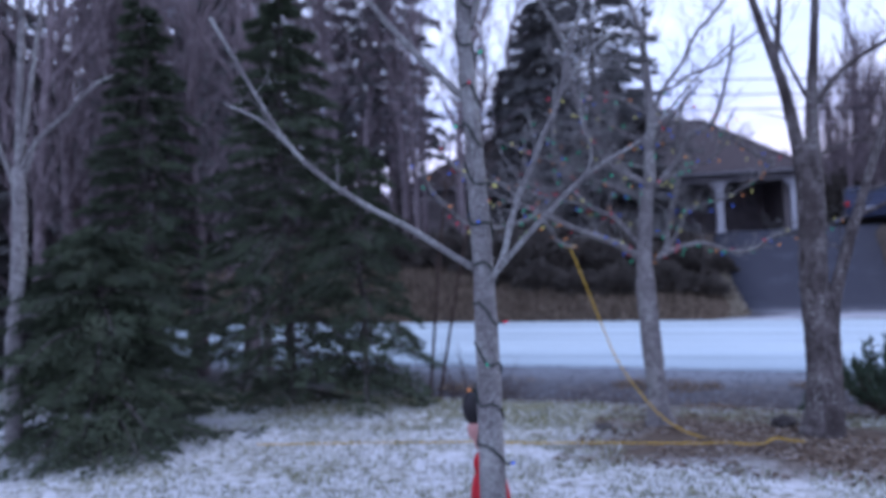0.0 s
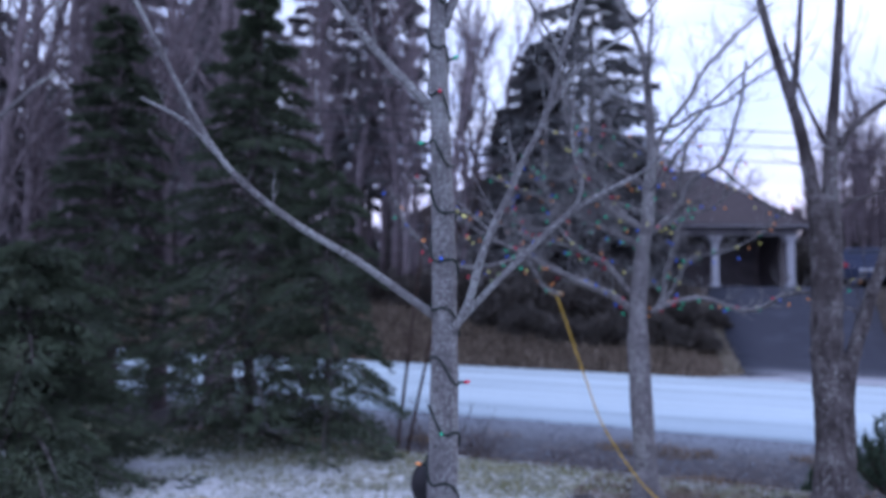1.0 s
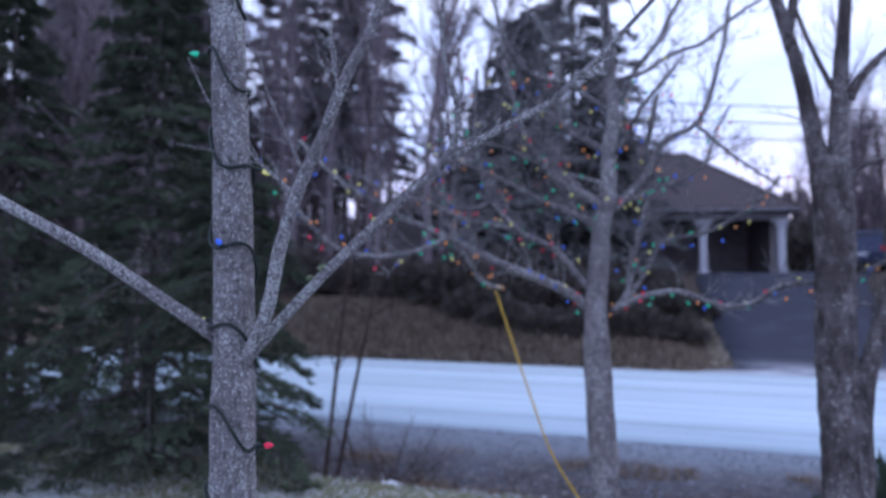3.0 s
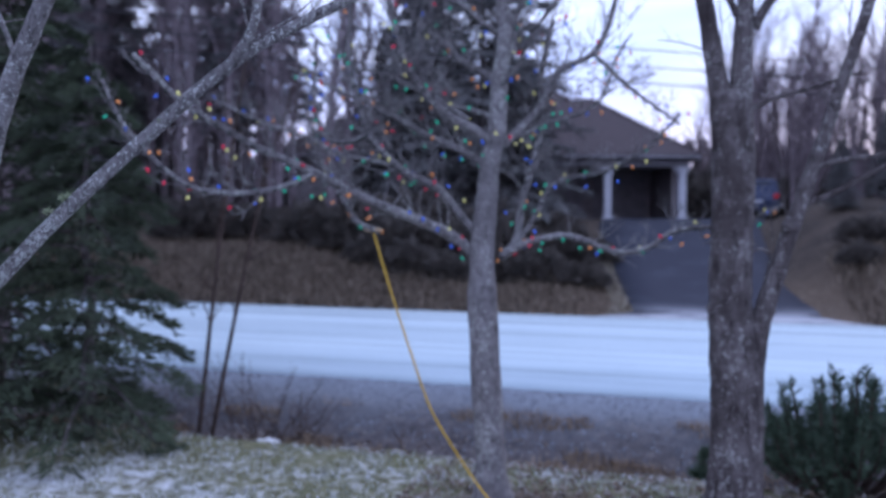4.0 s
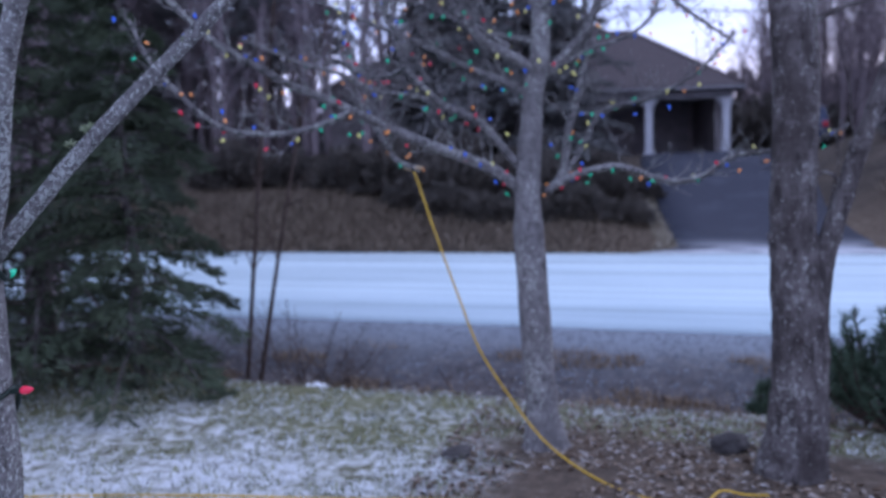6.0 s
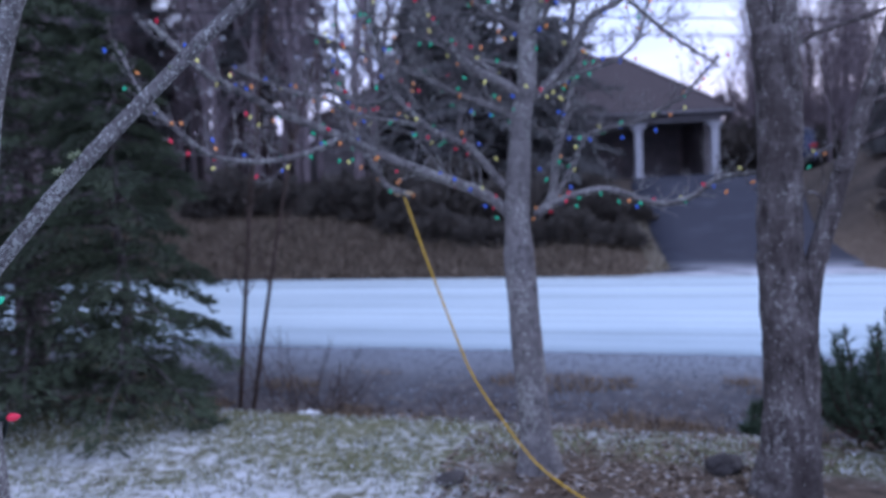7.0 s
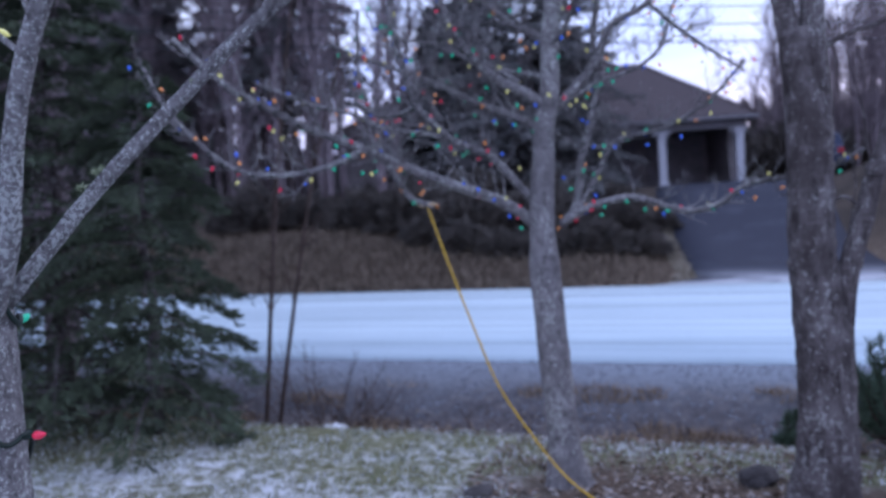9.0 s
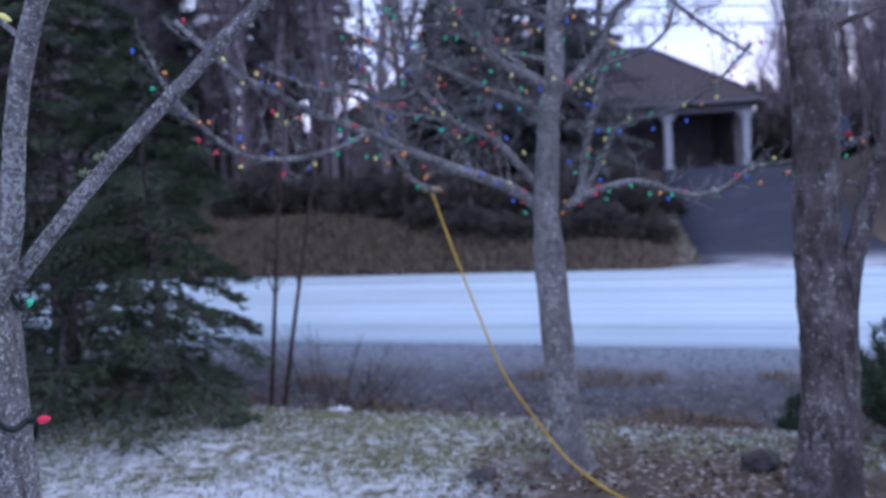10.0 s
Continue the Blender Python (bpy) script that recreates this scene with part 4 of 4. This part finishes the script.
    hip((-14.6, -0.35), (3.45, 11.4), (-8.6, 5.5), (-2.6, 5.5), 2.83, 6.95, "roof")
    hip((-7.4, -0.68), (3.72, 7.2), (-3.4, 3.2), (-0.15, 3.2), 2.80, 5.75, "roof")


def parked_car(at, turn):
    car = thing("parked_car", "dark blue parked car on the driveway beside the house", "car", at)
    car.rotation_euler = (0, 0, radians(turn))
    prof = [(-2.2, 0.35), (-2.25, 0.75), (-2.12, 1.0), (-1.9, 1.08), (-1.75, 1.55), (-1.2, 1.66), (0.2, 1.64), (0.95, 1.12), (2.0, 0.98), (2.22, 0.8), (2.25, 0.38)]
    bm = bmesh.new()
    rings = []
    for s, k in ((-0.9, 1), (-0.86, 1), (0.86, 1), (0.9, 1)):
        rings.append([bm.verts.new((s * (1 - 0.16 * max(0, (z - 1.05) / 0.6)), y, z + (0 if abs(s) < 0.88 else -0.03 * (z > 0.9)))) for y, z in prof])
    n = len(prof)
    for a, b in zip(rings, rings[1:]):
        for i in range(n):
            bm.faces.new((a[i], a[(i + 1) % n], b[(i + 1) % n], b[i]))
    bm.faces.new(rings[0][::-1])
    bm.faces.new(rings[-1])
    bmesh.ops.recalc_face_normals(bm, faces=bm.faces)
    me = bpy.data.meshes.new("body")
    bm.to_mesh(me)
    bm.free()
    body = part("body", me, M_CARPAINT, car)
    b = Builder()
    b.add([Vector(p) for p in ((-0.72, -1.86, 1.15), (0.72, -1.86, 1.15), (0.64, -1.775, 1.5), (-0.64, -1.775, 1.5), (-0.72, -1.84, 1.15), (0.72, -1.84, 1.15), (0.64, -1.75, 1.5), (-0.64, -1.75, 1.5))],
          [(0, 1, 2, 3), (7, 6, 5, 4), (0, 3, 7, 4), (1, 5, 6, 2), (3, 2, 6, 7), (0, 4, 5, 1)])
    part("rear_window", b, M_GLASS_DARK, body)
    for s in (-1, 1):
        b = Builder()
        b.add([Vector((s * x, y, z)) for x in (0.80, 0.895) for y, z in ((-1.6, 1.12), (0.6, 1.12), (0.1, 1.52), (-1.45, 1.52))], [(0, 1, 2, 3), (7, 6, 5, 4), (0, 4, 5, 1), (1, 5, 6, 2), (2, 6, 7, 3), (3, 7, 4, 0)])
        part("side_window", b, M_GLASS_DARK, body)
        b = Builder()
        b.box((s * 0.78 - 0.1, -2.27, 0.80), (s * 0.78 + 0.1, -2.16, 0.98))
        part("tail_light", b, M_LAMP_RED, body, "red tail light")
        for y in (-1.35, 1.4):
            w = Builder()
            w.tube([(s * 0.68, y, 0.33), (s * 0.72, y, 0.33), (s * 0.87, y, 0.33), (s * 0.905, y, 0.33)], [0.28, 0.33, 0.33, 0.28], 20)
            wheel = part("wheel", w, M_TYRE, car, smooth=False)
            r = Builder()
            r.tube([(s * 0.88, y, 0.33), (s * 0.912, y, 0.33)], [0.2, 0.18], 14)
            part("rim", r, M_CHROME, wheel)
    b = Builder()
    b.box((-0.26, -2.275, 0.62), (0.26, -2.24, 0.74))
    part("plate", b, M_WHITE, body)


house()
parked_car((3.6, 37.6, land(3.6, 37.6) + 0.04), -4)


def power_lines():
    for z in (6.26, 5.86, 5.47):
        pts = [Vector((x, 21.2 + 0.42 * (x + 1), z - 0.035 * x + 0.3 * ((x + 4) / 60) ** 2)) for x in range(-60, 50, 5)]
        b = Builder()
        b.tube(pts, [0.014] * len(pts), 5)
        tagged(part("power_line", b, M_WIRE), "black overhead wire along the far side of the road", "wire", "wires over the road")


power_lines()


# ---- verge: saplings, brush, pine, stones ----
def sapling(x, y, height, lean, seed):
    rng = random.Random(seed)
    ob = thing("sapling", "thin dark bare sapling at the edge of the ditch", "sapling", (x, y, land(x, y)), "saplings by the ditch")
    path = curve([(0, 0, -0.1), (lean * 0.3, 0, height * 0.35), (lean * 0.6, 0.03, height * 0.7), (lean, 0, height)], 5)
    b, tw = Builder(), Builder()
    b.tube(path, taper(len(path), 0.024, 0.006), 8, 0.06, rng)
    part("trunk", b, M_SAPLING, ob, smooth=True)
    sprout(tw, path, 0.009, rng, 16, 0.7, 2, 0.25, 0.3)
    tagged(part("branchwork", tw, M_SAPLING, ob), kind="stuff")


sapling(-4.25, 9.2, 4.2, 0.6, 61)
sapling(-4.15, 9.25, 3.6, 0.95, 62)


def brush(x, y, seed, count, height):
    rng = random.Random(seed)
    ob = thing("brush", "thin brown bare brush growing in the ditch", "shrub", (x, y, land(x, y)))
    for n in range(count):
        d = Vector((rng.uniform(-0.9, 1.1), rng.gauss(0, 0.35), 0.9)).normalized()
        p, path = Vector((rng.gauss(0, 0.15), rng.gauss(0, 0.12), -0.05)), []
        for k in range(6):
            path.append(p.copy())
            d = (d + Vector((rng.gauss(0, 0.09), rng.gauss(0, 0.09), rng.gauss(0.02, 0.06)))).normalized()
            p = p + d * height / 6 * rng.uniform(0.7, 1.1)
        b = Builder()
        b.tube(path, taper(6, 0.006, 0.002), 4)
        sprout(b, path, 0.003, rng, 3, height * 0.3, 1)
        part("stem", b, M_SAPLING, ob)


brush(-3.75, 9.3, 71, 16, 1.25)
brush(-3.2, 9.35, 75, 12, 0.9)
brush(-2.0, 9.4, 72, 7, 0.5)
brush(-0.3, 9.1, 73, 8, 0.5)
brush(0.5, 9.0, 74, 8, 0.6)


def pine_shrub(x, y, seed, shoots, spread, height):
    """A low mountain pine: candle-like shoots with bottle-brush needles."""
    rng = random.Random(seed)
    ob = thing("mountain_pine", "low green mountain pine with upright bushy shoots", "shrub", (x, y, land(x, y)))
    wood, crown = Builder(), Builder()
    for n in range(shoots):
        a, r = rng.uniform(0, 6.28), spread * math.sqrt(rng.random())
        top = Vector((math.cos(a) * r, math.sin(a) * r, height * (1.05 - 0.55 * (r / spread) ** 2) * rng.uniform(0.6, 1.12)))
        path = curve([(top.x * 0.2, top.y * 0.2, -0.05), (top.x * 0.8, top.y * 0.8, top.z * 0.5), tuple(top)], 4)
        wood.tube(path, taper(len(path), 0.014, 0.005), 5)
        for k in range(90):
            u = 0.35 + 0.65 * rng.random()
            i = min(len(path) - 2, int(u * (len(path) - 1)))
            p = path[i].lerp(path[i + 1], u * (len(path) - 1) - i)
            along = (path[i + 1] - path[i]).normalized()
            d = (along * 0.9 + Vector((rng.gauss(0, 0.6), rng.gauss(0, 0.6), rng.gauss(0, 0.5)))).normalized()
            sprig(crown, p, d, 0.085 * rng.uniform(0.7, 1.3), 0.007, rng)
    tagged(part("woody_growth", wood, M_SAPLING, ob), kind="stuff")
    tagged(part("needles", crown, M_PINE, ob), kind="stuff")


pine_shrub(1.35, 8.75, 81, 80, 0.75, 0.8)
pine_shrub(2.3, 8.7, 82, 70, 0.8, 0.95)
pine_shrub(0.47, 8.95, 83, 5, 0.12, 0.32)


def stone(x, y, size, seed, label):
    rng = random.Random(seed)
    bm = bmesh.new()
    bmesh.ops.create_icosphere(bm, subdivisions=3, radius=1)
    for v in bm.verts:
        v.co *= 1 + 0.28 * noise.noise(v.co * 1.3 + Vector((seed, 0, 0))) + 0.08 * noise.noise(v.co * 4)
        v.co = Vector((v.co.x * size[0], v.co.y * size[1], v.co.z * size[2]))
    me = bpy.data.meshes.new("stone")
    bm.to_mesh(me)
    bm.free()
    ob = part("stone", me, M_ROCK, smooth=True)
    ob.location, ob.rotation_euler = (x, y, land(x, y) + size[2] * 0.35), (0, 0, rng.uniform(0, 6))
    tagged(ob, label, "stone", "stones on the lawn")


stone(0.17, 7.85, (0.13, 0.10, 0.07), 1, "dark rounded field stone among frosty leaves")
stone(-1.45, 7.3, (0.13, 0.09, 0.03), 4, "low dark mound of earth and stone")


def litter():
    rng = np.random.default_rng(4)
    b = Builder()
    ring = 7
    verts = [(0, 0, 0.03)]
    for k, rad in ((0, 0.055), (1, 0.09)):
        for s in range(ring):
            a = 6.283 * s / ring
            verts.append((rad * math.cos(a) * 1.3, rad * math.sin(a) * 0.7, 0.035 * rng.random() + (0.015 if k == 0 else 0.0)))
    faces = [(0, 1 + s, 1 + (s + 1) % ring) for s in range(ring)] + [(1 + s, 8 + s, 8 + (s + 1) % ring, 1 + (s + 1) % ring) for s in range(ring)]
    b.add([Vector(v) for v in verts], faces)
    ob = part("crumpled_paper", b, M_PAPER)
    ob.location = (-3.25, 8.78, land(-3.25, 8.78) + 0.015)
    tagged(ob, "crumpled white paper lying at the lawn's edge", "litter")


litter()


# ---- lights, cords and the figure by the trunk ----
def bulb_mesh(hue):
    b = Builder()
    b.tube([(0, 0, 0.0), (0, 0, -0.004), (0, 0, -0.012), (0, 0, -0.021), (0, 0, -0.028)], [0.0055, 0.0085, 0.0088, 0.0058, 0.0012], 8)
    me = b.mesh("bulb", True)
    me.materials.append(M_BULB[hue])
    return me


BULBS = {hue: bulb_mesh(hue) for hue in M_BULB}


def hang_bulb(parent, p, down, hue):
    ob = new("bulb", BULBS[hue])
    ob.parent = parent
    ob.matrix_local = Matrix.Translation(p) @ down.to_track_quat("-Z", "Y").to_matrix().to_4x4()


def lights_on_apple():
    rng = random.Random(15)
    ob = thing("string_lights", "string of coloured bulbs wound through the bare apple tree", "lights", (-0.98, 7.6, 1.6))
    at = Vector((0.98, -7.6, -1.6))
    hues = list(M_BULB)
    for path in LIMBS_B:
        wire, last, gap = [], None, 0.0
        for n in range(len(path) - 1):
            for s in range(4):
                p = path[n].lerp(path[n + 1], s / 4)
                a = (n * 4 + s) * 0.9
                wire.append(p + at + Vector((math.cos(a), math.sin(a), -0.3)) * 0.028)
                if last is not None:
                    gap += (p - last).length
                last = p
                if gap > (0.056 if p.z < 2.5 else 0.07) and p.z < 3.3 and n > 0:
                    gap = rng.uniform(-0.02, 0.02)
                    q = p + at + Vector((rng.gauss(0, 0.05), rng.gauss(0, 0.05), rng.uniform(-0.09, 0.06)))
                    hang_bulb(ob, q, Vector((rng.gauss(0, 0.6), rng.gauss(0, 0.6), -1 + rng.gauss(0, 0.5))).normalized(), rng.choice(hues))
        b = Builder()
        b.tube(wire, [0.0028] * len(wire), 4)
        part("wire", b, M_CABLE, ob)


def lights_on_maple():
    rng = random.Random(16)
    ob = thing("string_lights", "dark green light string wound round the maple trunk", "lights", (-1.36, 3.98, 0))
    zs = np.array([p.z for p in TRUNK_A])
    wire, bulbs = [], []
    turns = 11
    for n in range(turns * 20):
        z = 0.42 + 2.9 * n / (turns * 20)
        i = int(min(len(zs) - 2, max(0, np.searchsorted(zs, z) - 1)))
        u = (z - zs[i]) / max(1e-6, zs[i + 1] - zs[i])
        c, r = TRUNK_A[i].lerp(TRUNK_A[i + 1], u), TRUNK_A_R[i] + (TRUNK_A_R[i + 1] - TRUNK_A_R[i]) * u
        a = -6.2832 * n / 20 + 2.2 + 0.25 * math.sin(n * 0.37)
        out = Vector((math.cos(a), math.sin(a), 0))
        wire.append(c + out * (r + 0.007) + Vector((0, 0, 0.03 * math.sin(n * 0.71))))
        if n % 15 == 6:
            bulbs.append((wire[-1] + out * 0.012, (out + Vector((0, 0, rng.uniform(-0.4, 0.9)))).normalized()))
    b = Builder()
    b.tube(curve([tuple(p) for p in wire], 2), [0.0055] * (2 * len(wire) - 1), 6)
    part("wire", b, M_CABLE, ob, smooth=True)
    order = ("blue", "yellow", "orange", "green", "red", "green", "yellow")
    for n, (p, d) in enumerate(bulbs):
        s = Builder()
        s.tube([p - d * 0.008, p + d * 0.016], [0.0055, 0.006], 7)
        part("socket", s, M_CABLE, ob)
        hang_bulb(ob, p + d * 0.016, d, order[n % 7])


def cords():
    b = Builder()
    pts = [(-1.76, 7.50, 1.78), (-1.71, 7.44, 1.70), (-1.58, 7.36, 1.40), (-1.43, 7.34, 1.0), (-1.30, 7.35, 0.66), (-1.11, 7.35, 0.37), (-0.91, 7.28, 0.16), (-0.70, 7.2, 0.04), (-0.46, 6.99, 0.02), (-0.23, 6.86, 0.02), (0.0, 6.84, 0.03), (0.10, 7.0, 0.05), (0.22, 7.03, 0.03), (0.34, 7.08, 0.02)]
    path = curve(pts, 6)
    b.tube(path, [0.0065] * len(path), 8)
    ob = thing("extension_cord", "yellow extension cord hanging from the apple tree to the ground", "cord", (0, 0, 0))
    part("cord", b, M_CORD, ob, smooth=True)
    b = Builder()
    b.tube([(-1.83, 7.50, 1.81), (-1.80, 7.50, 1.80), (-1.72, 7.49, 1.80), (-1.69, 7.47, 1.80)], [0.009, 0.014, 0.014, 0.009], 8)
    part("plug", b, M_TAPE, ob, "pale taped plug")
    b = Builder()
    path = curve([(-4.4, 5.7, 0.03), (-3.31, 6.04, 0.035), (-2.8, 6.2, 0.03), (-2.38, 6.28, 0.04), (-1.9, 6.4, 0.03), (-1.46, 6.5, 0.035), (-0.81, 6.66, 0.03), (-0.3, 6.8, 0.03)], 6)
    b.tube(path, [0.006] * len(path), 8)
    tagged(part("extension_cord", b, M_CORD, smooth=True), "yellow extension cord lying across the frosty grass", "cord")


def figure():
    """A small plain figure leaning on the back of the maple's trunk."""
    bm = bmesh.new()

    def blob(c, s, slot):
        made = bmesh.ops.create_uvsphere(bm, u_segments=18, v_segments=12, radius=1, matrix=Matrix.Translation(c) @ Matrix.Diagonal((*s, 1)))
        for f in {f for v in made["verts"] for f in v.link_faces}:
            f.material_index, f.smooth = slot, True

    blob((0, 0, 0.20), (0.125, 0.10, 0.24), 0)
    blob((0, 0, 0.42), (0.10, 0.08, 0.10), 0)
    blob((-0.03, 0, 0.56), (0.06, 0.05, 0.07), 1)
    blob((-0.05, 0, 0.63), (0.08, 0.07, 0.08), 1)
    blob((-0.06, 0, 0.76), (0.10, 0.085, 0.115), 2)
    me = bpy.data.meshes.new("garden_figure")
    bm.to_mesh(me)
    bm.free()
    for m in (M_RED, M_PINK, M_BLACK):
        me.materials.append(m)
    ob = new("garden_figure", me)
    ob.location = (-1.455, 4.175, 0.0)
    tagged(ob, "small plain garden figure in red with a black top", "statue")


lights_on_apple()
lights_on_maple()
cords()
figure()


# ---- grass, leaves and gravel ----
def blades(name, label, count, area, size, material, seed, keep=None, wide=0.006):
    rng = np.random.default_rng(seed)
    x0, x1, y0, y1 = area
    xs, ys = rng.uniform(x0, x1, count), rng.uniform(y0, y1, count)
    ang, hgt, lean = rng.uniform(0, 6.283, count), size * rng.uniform(0.4, 1.3, count), rng.normal(0, 0.55, (count, 2))
    verts, faces = [], []
    for x, y, a, h, (lx, ly) in zip(xs, ys, ang, hgt, lean):
        grown = float(keep(x, y)) if keep else 1.0
        if grown <= 0.08:
            continue
        h *= grown
        z, n = rough_land(x, y) - 0.004, len(verts)
        c, s = math.cos(a) * wide, math.sin(a) * wide
        verts += [(x - c, y - s, z), (x + c, y + s, z), (x + lx * h * 0.4 + c * 0.6, y + ly * h * 0.4 + s * 0.6, z + h * 0.6), (x + lx * h * 0.4 - c * 0.6, y + ly * h * 0.4 - s * 0.6, z + h * 0.6), (x + lx * h, y + ly * h, z + h)]
        faces += [(n, n + 1, n + 2, n + 3), (n + 3, n + 2, n + 4)]
    me = bpy.data.meshes.new(name)
    me.from_pydata(verts, [], faces)
    me.materials.append(material)
    tagged(new(name, me), label, "grass", kind="stuff")


def clumpy(scale, cut, seed):
    return lambda x, y: noise.noise((x * scale, y * scale, seed)) > cut


blades("lawn_grass", "short frosty lawn grass", 52000, (-7, 1.5, 2.6, 8.7), 0.036, M_GRASS, 1, lambda x, y: noise.noise((x * 2.2, y * 2.2, 5)) > -0.25 and not (x > -1.1 + 0.5 * noise.noise((x, y, 1)) and 6.2 < y < 7.9))
blades("dry_grass", "tufts of dry tan grass along the ditch", 30000, (-7, 3, 8.6, 10.3), 0.085, M_TUFT, 2, lambda x, y: noise.noise((x * 1.1, y * 3.2, 2)) > 0.20, 0.005)
blades("bank_grass", "dry brown grass on the bank across the road", 24000, (-22, -0.4, 20.7, 24.5), 0.26, M_DRYGRASS, 3, lambda x, y: (noise.noise((x * 0.7, y * 0.7, 8)) > -0.55) * min(1.0, (drive_middle(y) - drive_half(y) - x) / 2.6), 0.02)
blades("bank_grass", "dry brown grass on the bank beside the driveway", 7000, (4.3, 12, 20.9, 26.0), 0.30, M_DRYGRASS, 4, clumpy(0.7, -0.6, 9), 0.02)
blades("verge_grass", "pale mown grass along the edge of the driveway", 5000, (-3.4, 0.6, 21.3, 27.5), 0.10, M_VERGE, 8, lambda x, y: -0.1 < drive_middle(y) - drive_half(y) - x < 0.5, 0.03)


def scatter(name, label, count, area, size, material, seed, leaf, keep=None):
    rng = np.random.default_rng(seed)
    x0, x1, y0, y1 = area
    verts, faces = [], []
    for _ in range(count):
        x, y, a, s = rng.uniform(x0, x1), rng.uniform(y0, y1), rng.uniform(0, 6.283), size * rng.uniform(0.4, 1.3)
        if keep and not keep(x, y):
            continue
        z, n, c, d = rough_land(x, y), len(verts), math.cos(a), math.sin(a)
        if leaf:
            shape = [(-1, 0, 0.1), (0, -0.6, 0.5), (1.1, 0, 0.2), (0, 0.6, 0.6), (0.1, 0, 0.1)]
            faces += [(n, n + 1, n + 4), (n + 1, n + 2, n + 4), (n + 2, n + 3, n + 4), (n + 3, n, n + 4)]
        else:
            shape = [(-1, -0.7, -0.3), (0.9, -0.8, -0.3), (1, 0.7, -0.3), (-0.8, 0.9, -0.3), (0.1, 0.0, 0.8)]
            faces += [(n, n + 1, n + 4), (n + 1, n + 2, n + 4), (n + 2, n + 3, n + 4), (n + 3, n, n + 4)]
        k = rng.uniform(0.5, 1.2)
        verts += [(x + (u * c - v * d) * s, y + (u * d + v * c) * s, z + w * s * k) for u, v, w in shape]
    me = bpy.data.meshes.new(name)
    me.from_pydata(verts, [], faces)
    me.materials.append(material)
    tagged(new(name, me), label, "leaves" if leaf else "gravel", kind="stuff")


scatter("dead_leaves", "dead brown leaves, some frosted, under the trees", 9000, (-1.6, 2.6, 5.9, 8.7), 0.024, M_LEAVES, 5, True, clumpy(1.5, -0.3, 3))
scatter("dead_leaves", "dead brown leaves in the ditch", 1800, (-6, 2.6, 8.5, 9.9), 0.03, M_LEAVES, 6, True, clumpy(1.2, -0.1, 4))
scatter("gravel", "grey gravel on the road shoulder", 9000, (-7, 6, 9.7, 11.75), 0.016, M_STONES, 7, False)
